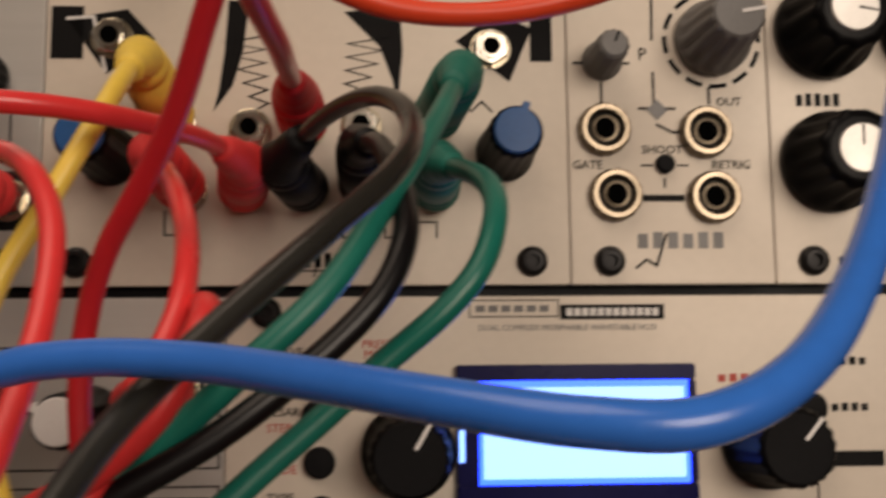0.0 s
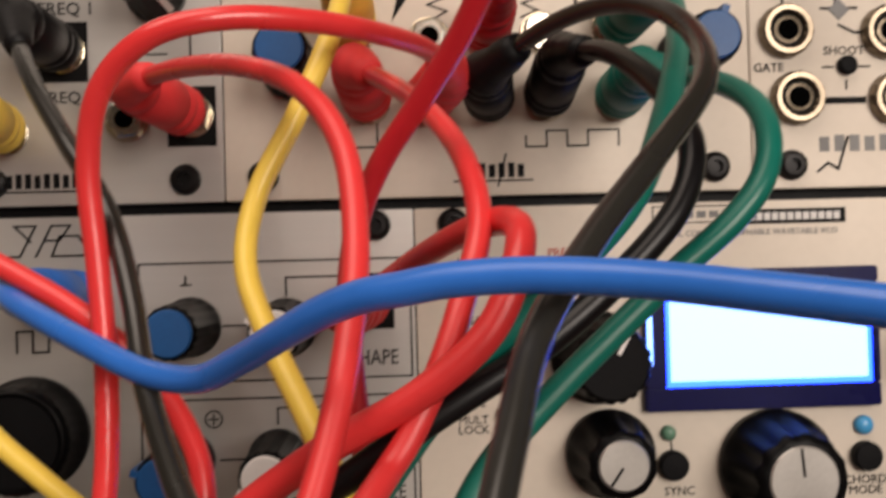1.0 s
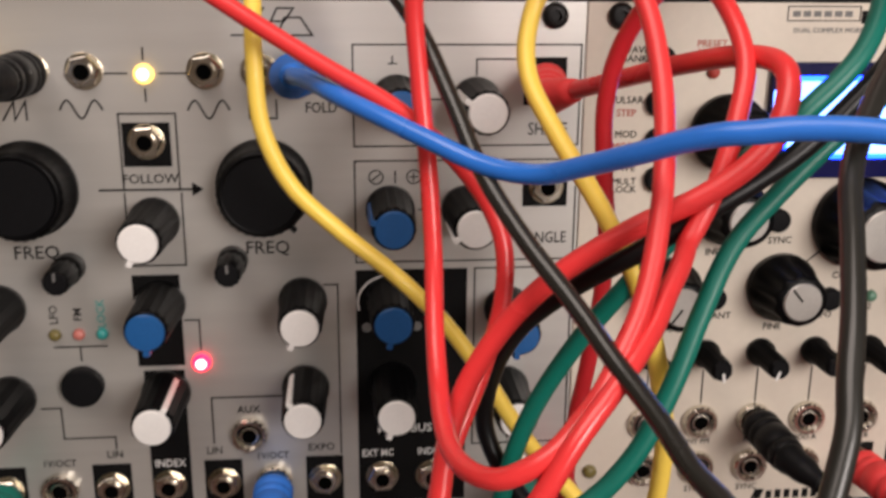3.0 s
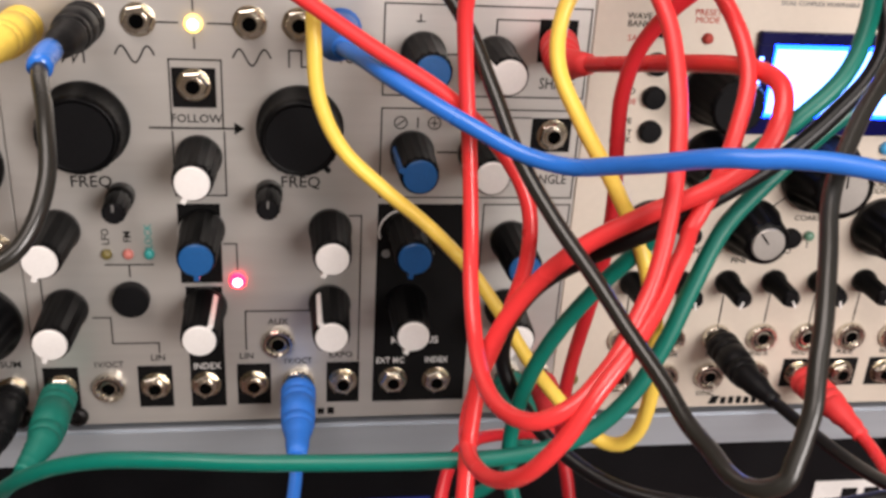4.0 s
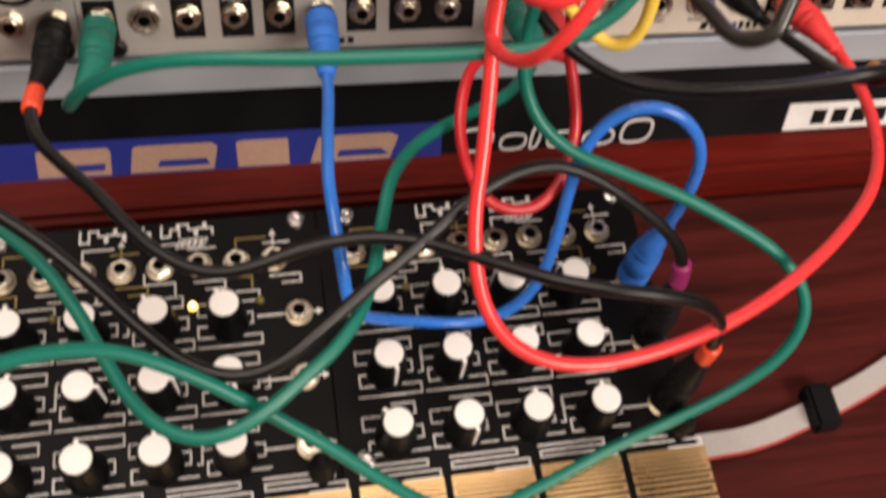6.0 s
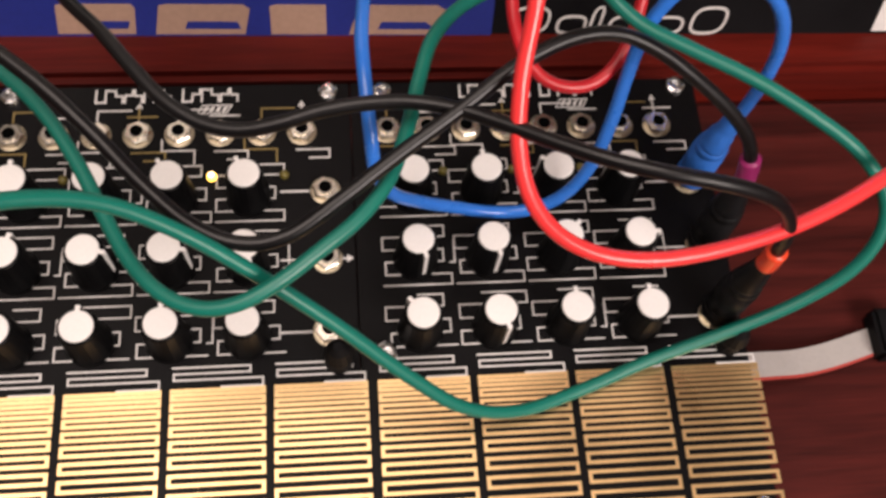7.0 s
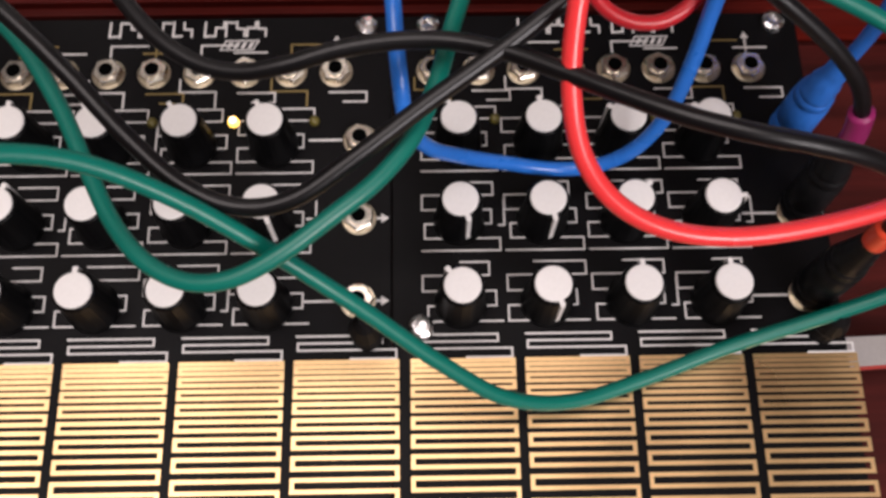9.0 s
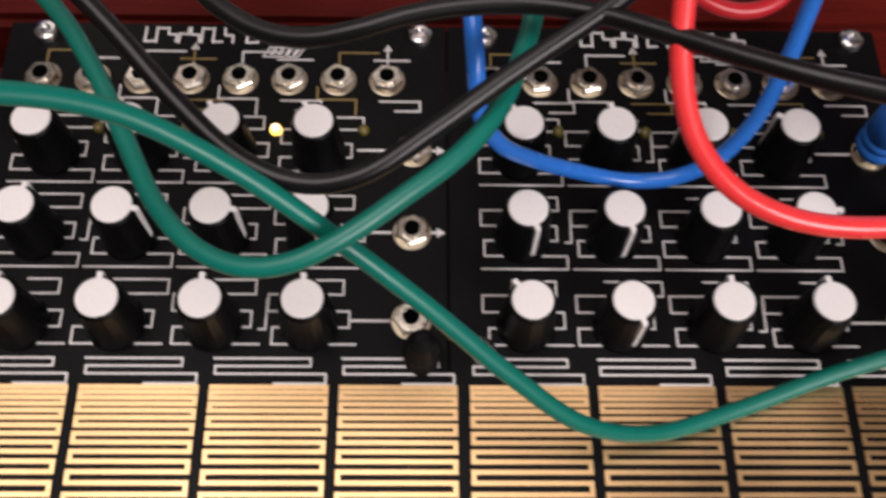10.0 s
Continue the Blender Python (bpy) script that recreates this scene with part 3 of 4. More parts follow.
# added glowing border: blue bleed of the bright screen, built as a part
part("screen_bleed", joined([box(48.2, 93.6, 0.9, 89.0, 94.7, 1.5), box(48.2, 111.9, 0.9, 89.0, 113.2, 1.5), box(48.2, 94.7, 0.9, 49.1, 111.9, 1.5), box(88.1, 94.7, 0.9, 89.0, 111.9, 1.5)]), LCDBLEED, lcd, "deep blue lit rim")
part("screen_edge_light", box(44.4, 98, 2.2, 45.4, 110, 2.5), LCD, lcd)
knob(wt, 34.8, 100.0, "encoder", 30)
knob(wt, 104.5, 101.0, "encoder", 40)
for u, v in ((17.6, 117), (17.6, 107), (18.0, 98.2), (18.3, 89.0), (113.5, 107.5), (114.5, 97.5)):
    button(wt, u, v, 3.0)
led(wt, 30.2, 113.9, 1.4, REDINK)
for words, u, v, m in (("WAVE\nBANK", 11.5, 118.0, INK), ("SAVE", 11.5, 113.4, REDINK), ("PRESET\nMODE", 29.5, 119.4, REDINK), ("PULSAR", 10.2, 107.6, INK), ("STEP", 10.2, 104.6, REDINK), ("MOD", 10.4, 99.6, INK), ("MODE", 10.4, 96.8, REDINK), ("TYPE", 10.6, 91.6, INK), ("MULT\nLOCK", 10.6, 87.4, INK), ("MOD B", 104.5, 87.6, INK)):
    lettering(wt, words, u, v, 1.9, m)
bars(wt, 100, 113.4, 9, 1.6, REDINK, 4)
bars(wt, 122, 116.5, 8, 1.6, INK, 4)
bars(wt, 122, 107.5, 8, 1.6, INK, 4)
plate(wt, 118.0, 96.0, 128.0, 99.0)
lines(wt, [[(114.5, 95), (114.5, 90)], [(30, 72), (24, 66)], [(62, 71), (56, 66)], [(49, 84), (49.2, 81)]])
knob(wt, 36.9, 81.2, "davies", 215)
knob(wt, 69.5, 77.6, "davies_big", 355)
knob(wt, 22.9, 60.8, "davies", 215)
knob(wt, 51.9, 61.4, "davies", 320)
knob(wt, 91.6, 61.6, "davies", 0)
for u, v in ((48.5, 84.7), (34.6, 64.9), (70.4, 58.5), (75.6, 58.4)):
    led(wt, u, v, 1.5, LEDGREEN)
led(wt, 87.3, 85.0, 1.9, LEDBLUE)
for u, v in ((49.2, 78.5), (34.9, 58.9), (64.8, 58.0), (87.5, 79.0)):
    button(wt, u, v, 2.9)
for words, u, v in (("SYNC", 50.5, 73.2), ("INIT FM", 36.0, 70.6), ("QUANT", 35.6, 54.0), ("COARSE", 69.5, 63.9), ("FINE", 50.8, 50.8), ("LFO", 64.0, 53.6), ("1", 70.6, 55.5), ("2", 75.8, 55.5), ("CHORD\nMODE", 87.5, 73.2), ("RATIO", 22.0, 50.8)):
    lettering(wt, words, u, v, 2.0, INK)
for i, u in enumerate((19.8, 34.1, 48.4, 62.7, 77.0, 91.0, 105.2, 119.4)):
    knob(wt, u, 44.2, "stick", (150, 170, 200, 150, 165, 150, 190, 160)[i])
    lines(wt, [[(u, 39.5), (u, 30.5)]])
    jack(wt, u, 25.6, "round", 13 * i)
    if u > 70:
        plate(wt, u - 5.2, 7.8, u + 5.2, 17.6)
    jack(wt, u, 12.6, "hex" if u > 70 else "round", 17 * i)
    lettering(wt, ("FM", "INT FM", "FINE", "MOD A", "MOD B", "PULSE", "WAVE", "MIX")[i], u, 19.7, 1.7, INK)
lettering(wt, "SYNC", 34.4, 6.0, 1.9, INK)
lettering(wt, "SYNC", 48.4, 6.0, 1.9, INK)
bars(wt, 64.0, 3.4, 20, 2.6, INK, 8, "logo_mark")
part("logo_mark", prism([(50, 2.2), (52.5, 2.2), (53.5, 5.0), (51, 5.0)], 0, 0.1), INK, wt)
led(wt, 6.0, 12.5, 1.8, LEDOLIVE)
settle(wt, 0, Z0)

# ---- upper row ----
Z2, Z3 = 131.8, 260.3
fn = module("function_generator_module", -35.56, 66.04, Z2, Z3, CREAM, "pale function module with black printed figures and blue knobs")
for u, v in ((-28.2, 136.3), (58.5, 136.3), (-28.2, 257.0), (58.5, 257.0)):
    screw(fn, u, v, SCREWBLK)
knob(fn, -22.5, 156.6, "blue", 30)
knob(fn, 53.4, 157.6, "blue", 20)
for u, v in ((3.9, 162.2), (25.4, 162.9), (50.9, 178.6), (-22.9, 180.1), (14.5, 162.4), (39.4, 163.6), (-10.6, 163.0)):
    jack(fn, u, v, "hex", u * 3)
for u in (-8, 2.7, 15.2, 26, 39.6):
    jack(fn, u, 149.8, "hex", u * 2)
plate(fn, -34.6, 176.0, -28.4, 186.5)
plate(fn, 58.8, 176.2, 63.2, 186.5)
part("black_triangle", prism([(-31.6, 184), (-23.8, 173), (-14.6, 180), (-20, 186)], 0, 0.12), INK, fn)
lines(fn, [[(-31.4, 184), (-26.5, 184.4), (-24, 173.6)]], 0.6, PALEINK).location.z = 0.15 * MM
part("black_triangle", prism([(44.0, 180.2), (54.6, 172.0), (59.2, 183), (52, 186)], 0, 0.12), INK, fn)
part("black_horn", prism([(-3.2, 165.6), (0.5, 171), (2.4, 178), (3.4, 188), (-0.6, 188), (-1.2, 178), (-2.2, 170)], 0, 0.12), INK, fn)
part("black_horn", prism([(32.4, 166), (31.6, 172), (29, 179), (22, 186), (33, 187), (33.5, 178)], 0, 0.12), INK, fn)
zig = []
for k, (u, d) in enumerate(((6.2, -1), (23.0, 1))):
    run = []
    for i in range(12):
        v = 166 + 1.35 * i
        a = 1.3 + 0.25 * i
        run.append((u + d * (0.35 * i) + (a if i % 2 else -a), v))
    zig.append(run)
lines(fn, zig, 0.35)
lines(fn, [[(-12, 146), (-12, 141.5), (-6.5, 141.5), (-6.5, 146)], [(22, 143), (22, 141), (26, 141), (26, 144), (30, 144), (30, 141), (34, 141), (34, 144), (40, 144), (40, 141)], [(44, 169), (47, 166), (49, 168), (51, 166)]])
bars(fn, 15.6, 136.6, 13, 2.8, INK, 7, "logo_mark")
lines(fn, [[(8, 134.6), (23, 134.6)], [(16.4, 133.6), (18.0, 139.6)]], 0.35)
for u, v, k in ((-22, 205, "white"), (53, 205, "white"), (-22, 232, "blue"), (53, 232, "blue"), (-2, 225, "white"), (32, 225, "white")):
    knob(fn, u, v, k, u * 4)
settle(fn, -35.56, Z2)

noise_mod = module("random_voltage_module", 66.04, 106.68, Z2, Z3, CREAM, "narrow pale module with four sockets and a grey knob")
screw(noise_mod, 73.7, 136.3, SCREWBLK)
screw(noise_mod, 99.2, 257.0, SCREWBLK)
screw(noise_mod, 73.7, 257.0, SCREWBLK)
for u, v in ((73.2, 162.4), (93.5, 161.9), (75.1, 149.3), (94.7, 148.9)):
    jack(noise_mod, u, v, "large", u)
part("button", shared(("button_small",), lambda: lathe([(1.9, 0), (1.9, 1.0), (1.4, 1.4), (0.5, 1.4)], 18), MATT), None, noise_mod, "", (85.2, 155.5, 0.1))
lines(noise_mod, [[(80.6, 155.3), (82.6, 155.3)], [(87.8, 155.3), (89.8, 155.3)], [(85.1, 152.6), (85.1, 151)]])
part("printed_bar", box(80.6, 148.1, 0, 89.0, 149.4, 0.1), INK, noise_mod)
lines(noise_mod, [[(83.6, 190), (83.4, 181)], [(83.4, 174), (83.4, 168)], [(80.5, 166.8), (87.5, 166.8)], [(84, 163.5), (87, 162), (90, 162)], [(72.9, 172), (72.9, 167)], [(67.5, 176), (71, 176)], [(75, 176), (78.5, 176)], [(94.6, 171), (94.6, 168)]], 0.5)
part("printed_diamond", prism([(82.0, 166.5), (84, 168.7), (86.2, 166.5), (84, 164.4)], 0, 0.15), GREY, noise_mod)
ring = [[(95.6 + 9.6 * math.cos(a), 181 + 9.6 * math.sin(a)) for a in (k * 0.52, k * 0.52 + 0.13, k * 0.52 + 0.27)] for k in range(12)]
for tick in ring:
    lines(noise_mod, [tick], 0.9, INK, "dial_mark")
knob(noise_mod, 95.6, 181.0, "tip", 80)
knob(noise_mod, 73.2, 176.4, "greytrim", 20)
for words, u, v in (("GATE", 69.8, 155.3), ("SHOOT", 84.8, 158.4), ("RETRIG", 98.6, 155.4), ("OUT", 98.6, 168.2), ("P", 81.4, 177.8)):
    lettering(noise_mod, words, u, v, 2.0 if words != "P" else 3.0, INK)
bars(noise_mod, 88.4, 140.4, 18, 3.2, GREY, 6, "logo_mark")
lines(noise_mod, [[(79, 135.0), (81, 136.6), (83, 135.4), (85, 141.5)]], 0.5)
settle(noise_mod, 66.04, Z2)

flt = module("filter_module", 106.68, 147.32, Z2, Z3, CREAM, "pale module with large fluted black knobs and white caps")
for u, v in ((114.3, 136.3), (139.7, 136.3), (114.3, 257), (139.7, 257)):
    screw(flt, u, v, SCREWBLK)
for v, a in ((183.0, 100), (155.9, 0)):
    big = knob(flt, 118.6, v, "davies_big", a)
    big.scale = (0.9, 0.9, 1.0)
    for piece in big.children:
        piece.scale = (0.82, 0.82, 1.0)
    knob(flt, 139.0, v + 27, "davies", a)
bars(flt, 117.2, 168.8, 9.5, 2.6, INK, 5)
bars(flt, 122.5, 136.2, 6, 2.2, INK, 4)
settle(flt, 106.68, Z2)

gate = module("low_pass_gate_module", -86.36, -35.56, Z2, Z3, ALU, "silver module with black fields and a white-capped knob")
for u, v in ((-42.8, 136.1), (-78.8, 136.1), (-42.8, 257), (-78.8, 257)):
    screw(gate, u, v, SCREWBLK)
for u, v in ((-53.6, 147.5), (-76.1, 145.5), (-41.5, 148.2), (-65.3, 160.8)):
    if u > -45 or v > 150:
        plate(gate, u - 4.6, v - 5.8, u + 4.6, v + 5.6)
    jack(gate, u, v, "hex", u)
knob(gate, -47.6, 171.6, "white", 140)
knob(gate, -76.0, 185.0, "white", 200)
lettering(gate, "FREQ 1", -64.6, 168.8, 2.8, INK)
lettering(gate, "FREQ 2", -64.6, 152.0, 2.6, INK)
lines(gate, [[(-41.5, 165), (-41.5, 156)], [(-50, 160), (-46, 160)]])
bars(gate, -69.3, 136.4, 14, 2.8, INK, 8, "logo_mark")
lines(gate, [[(-77, 134.4), (-61.5, 134.4)]], 0.35)
settle(gate, -86.36, Z2)

# ---- neighbours of the oscillators ----
nb = module("mixer_module", -203.2, -144.4, Z0, Z1, ALU, "silver module with large black knobs beside the oscillator")
for u, v in ((-149.7, 126.6), (-195.6, 126.6), (-149.7, 4.2), (-195.6, 4.2)):
    screw(nb, u, v, SCREWBLK)
knob(nb, -156.0, 78.0, "big", 30)
knob(nb, -157.0, 34.0, "davies_big", 30)
for u, v in ((-149.0, 113), (-150.0, 55.5), (-163, 55.5), (-150.6, 13.0), (-163, 13.0), (-176, 13)):
    jack(nb, u, v, "hex", u)
lettering(nb, "SUM", -150.5, 21.0, 2.4, INK)
settle(nb, -203.2, Z0)
blank = module("blank_panel", -203.2, -86.36, Z2, Z3, ALU, "plain silver panel beside the low-pass gate")
settle(blank, -203.2, Z2)

# ---- touch controllers ----
PPW = 101.6


def touch_controller(x0):
    """A touch controller: origin at the board's lower left corner, on its stand-offs above the table."""
    ob = thing("touch_controller", DESK, "black touch controller board with gold touch plates and white-capped knobs", "touch controller", "touch controllers on the table")
    board = part("board", box(x0 + 0.2, -54.0, -2.0, x0 + PPW - 0.2, 77.6, 0, 0.25), PCB, ob)
    for u, v in ((9.0, 74.4), (95.4, 74.4), (6.6, -3.4)):
        screw(ob, x0 + u, v, STEEL)
    screw(ob, x0 + 97.5, -47.5, STEEL)
    for u, v in ((6, -46), (95, -46), (6, 72), (95, 72)):
        part("standoff", shared(("standoff",), lambda: lathe([(3.0, -33.0), (3.0, -2.0), (2.8, -2.0)], 8), STEEL), None, ob, "", (x0 + u, v, 0))
    for i in range(8):
        jack(ob, x0 + 10.1 + 11.12 * i, 61.8, "hex", 7 * i)
    for v in (43.3, 23.1, 3.1):
        jack(ob, x0 + 94.0, v, "hex", v)
        lines(ob, [[(x0 + 82, v), (x0 + 89.5, v)]], 0.5, PALEINK)
        part("printed_arrow", joined([stroke([(x0 + 98, v), (x0 + 99.4, v)], 0.5), prism([(x0 + 99.2, v + 1.1), (x0 + 101, v), (x0 + 99.2, v - 1.1)], 0, 0.12)]), PALEINK, ob)
    return ob


left_pp = touch_controller(-26.5)
right_pp = touch_controller(75.1)


def touch_details(ob, x0, spec):
    """Knobs, lamps, plated meanders, print and gold touch plates."""
    for row, v in enumerate((42.0, 22.0, 2.2)):
        for col in range(4):
            knob(ob, x0 + 15.6 + 19.3 * col, v, "pp", spec[row][col])
    for col in range(4):
        led(ob, x0 + 24.8 + 19.4 * col, 48.2, 1.3, LEDYEL if (col == 2 and x0 < 0) else LEDOFF, "lit yellow indicator" if (col == 2 and x0 < 0) else "")
    # plain angular marks in place of the name on the head of the board
    marks = (
        [(0, -2.0), (0, 2.0), (2.0, 1.9)],
        [(0.1, 2.0), (0, -2.0), (2.1, -1.9)],
        [(0, 2.0), (0.1, 0.1), (2.0, 0), (2.0, -2.0)],
        [(0, -2.0), (0.1, 0.4), (2.0, 0.3), (2.1, 2.0)],
    )
    for i, k in enumerate((1, 0, 2, 3, 2, 0, 1, 2, None, 1, 3, 0, 2, 3, 2)):
        if k is not None:
            part("title_mark", shared(("title_mark", k), lambda k=k: stroke(marks[k], 0.5), PALEINK), None, ob, "", (x0 + 31.5 + 2.62 * i, 74.3 - 0.1 * (i % 2), 0))
    # plated lines round the sockets
    for i in range(8):
        u = x0 + 10.1 + 11.12 * i
        runs = [[(u - 3, 67.5), (u + 5, 67.5)], [(u - 1.5, 56.2), (u + 7.5, 56.2), (u + 7.5, 53.6), (u + 2, 53.6)]] if i % 2 else [[(u, 66.6), (u, 69.6), (u + 9, 69.6)], [(u - 4.6, 60), (u - 4.6, 56.6), (u + 4.2, 56.6), (u + 4.2, 52.5)]]
        if i in (3, 7):
            runs.append([(u, 66.6), (u, 71)])
        part("plated_line", joined([stroke(r, 0.42) for r in runs]), PALEINK if i % 3 else GOLDDIM, ob)
        if i in (3, 7):
            part("printed_arrowhead", prism([(u - 1, 70.2), (u, 72), (u + 1, 70.2)], 0, 0.12), PALEINK, ob)
    badge = part("logo_outline", stroke([(x0 + 59.2, 68.3), (x0 + 60.6, 70.9), (x0 + 68.6, 70.9), (x0 + 67.2, 68.3), (x0 + 59.2, 68.3)], 0.32), PALEINK, ob)
    for i in range(4):
        part("logo_bar", prism([(x0 + 60.6 + 1.75 * i, 68.8), (x0 + 61.4 + 1.75 * i, 70.4), (x0 + 62.3 + 1.75 * i, 70.4), (x0 + 61.5 + 1.75 * i, 68.8)], 0, 0.12), PALEINK, badge)
    # one plated line winds past each knob from cell to cell
    for row, v in enumerate((42.0, 22.0, 2.2)):
        for col in range(4):
            u = x0 + 15.6 + 19.3 * col
            j = (row * 4 + col) % 3
            left, right, inner = u - 8.6, u + 9.4, u + 7.0 + 0.5 * j
            heights = (9.8, 6.6, 2.9, -0.6, -4.2, -7.2)
            ends = (right - 1.4 * j, left, inner, left + 0.6 * j, right, left)
            run = [(u - 2.4 + 1.2 * j, v + heights[0])]
            for k, h in enumerate(heights):
                if row == 2 and h < -5:
                    break
                run.append((ends[k], v + h))
                if k + 1 < len(heights) and not (row == 2 and heights[k + 1] < -5):
                    run.append((ends[k], v + heights[k + 1]))
            part("plated_line", stroke(run, 0.36), PALEINK, ob)
            if j == 1:
                part("plated_line", stroke([(right + 1.1, v + 5.4), (right + 1.1, v - 1.0), (right - 0.2, v - 1.0)], 0.36), PALEINK, ob)
    # touch plates: a closed comb that opens towards the player
    for col in range(4):
        u0, u1 = x0 + 4.6 + 25.3 * col, x0 + 26.9 + 25.3 * col
        part("plated_line", joined([stroke(r, 0.42) for r in (
            [(u0, -5.0), (u0 + 19, -5.0), (u0 + 19, -6.6), (u0 + 0.3, -6.6), (u0 + 0.3, -8.2), (u1 - 0.2, -8.2), (u1 - 0.2, -10.2), (u0 + 12, -10.2)],)]), PALEINK, ob)
        run, v, right = [(u0, -10.9)], -10.9, True
        for k in range(21):
            run.append((u1 if right else u0, v))
            v -= 1.05 + 0.092 * k
            run.append((u1 if right else u0, v))
            right = not right
            if v < -52:
                break
        part("touch_plate", stroke(run, 0.92, 0, 0.16), GOLD, ob, "gold-plated comb-shaped touch plate")
    part("cable_tie", lathe([(3.6, 0), (3.2, 4), (3.8, 6), (2.6, 10), (1.2, 12)], 14), MATT, ob, "black rubber plug on the board", (x0 + 96.2, -5.0, 0.1))


GOLDDIM = material("tarnished_gold_print", (0.30, 0.22, 0.08), 0.45, 0.5, 0.2, 200)
touch_details(left_pp, -26.5, ((0, 330, 330, 335), (20, 100, 100, 160), (0, 0, 0, 0)))
touch_details(right_pp, 75.1, ((330, 350, 300, 300), (160, 165, 45, 90), (320, 160, 0, 355)))
settle(left_pp, -26.5, -54.0, DESK)
settle(right_pp, 75.1, -54.0, DESK)

# ---- ribbon cable beside the boards ----
ribbon = thing("ribbon_cable", pose(0.17, -0.02, -0.016), "flat grey ribbon cable with a red edge and a black clip", "ribbon cable")
rib = [(160, 1, -12), (176, 4, -14), (190, 6.5, -22), (206, 9, -29), (224, 13.5, -31.5), (256, 24, -32), (300, 44, -32), (360, 66, -32)]


def strip(lines_at, across, w0, w1, thick):
    bm = bmesh.new()
    rows = []
    for q in smooth_line(lines_at, 6):
        rows.append([bm.verts.new((q + Vector(across) * s + Vector((0, 0, h))) * MM) for s in (w0, w1) for h in (0, thick)])
    for a, b in zip(rows, rows[1:]):
        for i, j in ((0, 1), (1, 3), (3, 2), (2, 0)):
            bm.faces.new((a[i], a[j], b[j], b[i]))
    bm.faces.new([rows[0][i] for i in (0, 2, 3, 1)])
    bm.faces.new([rows[-1][i] for i in (0, 1, 3, 2)])
    bmesh.ops.recalc_face_normals(bm, faces=bm.faces[:])
    return bm


for k in range(10):
    part("wire", strip(rib, (0.25, -0.97, 0), -4.2 + 0.84 * k, -3.4 + 0.84 * k, 0.9), RIBBON if k < 9 else REDRIB, ribbon, "", (-170, 20, 16))
part("clip", box(229, 9, -32.9, 238, 24, -25, 1.2), MATT, ribbon, "black plastic clip", (-170, 20, 16))

# ---- cable materials ----
CRED = material("red_cable", (0.78, 0.042, 0.044), 0.3, 0.0, 0.06, 90, 0.03, coat=0.04)
CRED2 = material("deep_red_cable", (0.52, 0.018, 0.026), 0.32, 0.0, 0.06, 90, 0.03, coat=0.04)
CORA = material("orange_red_cable", (0.80, 0.07, 0.025), 0.32, 0.0, 0.06, 90, 0.03, coat=0.04)
CBLUE = material("blue_cable", (0.028, 0.170, 0.64), 0.27, 0.0, 0.06, 90, 0.03, coat=0.04)
CYEL = material("yellow_cable", (0.90, 0.64, 0.10), 0.34, 0.0, 0.05, 90, 0.03, coat=0.04)
CGRN = material("green_cable", (0.003, 0.150, 0.110), 0.42, 0.0, 0.07, 90, 0.03, coat=0.04)
CGREY = material("dark_grey_cable", (0.018, 0.0175, 0.015), 0.27, 0.0, 0.12, 90, 0.05, coat=0.2)
CBLK = material("black_cable", (0.004, 0.0038, 0.0045), 0.38, 0.0, 0.15, 90, 0.05, coat=0.04)
PLUGS = {c.name: material(c.name + "_plug", tuple(c.node_tree.nodes["Principled BSDF"].inputs["Base Color"].default_value)[:3], 0.6, 0.0, 0.1, 90, 0.1) for c in (CRED, CRED2, CORA, CBLUE, CYEL, CGRN)}
CPUR = material("purple_collar", (0.30, 0.02, 0.13), 0.4, 0.0, 0.08, 90, 0.03)


def tube(line, radii, segs=14):
    """A round body along a line of points with a radius at each."""
    bm = bmesh.new()
    side = None
    rings = []
    for i, q in enumerate(line):
        way = (line[min(i + 1, len(line) - 1)] - line[max(i - 1, 0)]).normalized()
        side = way.orthogonal().normalized() if side is None else (side - way * side.dot(way)).normalized()
        up = way.cross(side)
        r = radii[i]
        rings.append([bm.verts.new((q + (side * math.cos(2 * math.pi * k / segs) + up * math.sin(2 * math.pi * k / segs)) * r) * MM) for k in range(segs)])
    for a, b in zip(rings, rings[1:]):
        for k in range(segs):
            bm.faces.new((a[k], a[(k + 1) % segs], b[(k + 1) % segs], b[k]))
    bm.faces.new(rings[0][::-1])
    bm.faces.new(rings[-1])
    return bm


for jacket, gloss in ((CGREY, 0.45), (CBLK, 0.32), (CRED, 0.5), (CRED2, 0.45), (CORA, 0.5), (CBLUE, 0.55), (CGRN, 0.4), (CYEL, 0.4)):
    jacket.node_tree.nodes["Principled BSDF"].inputs["Specular IOR Level"].default_value = gloss


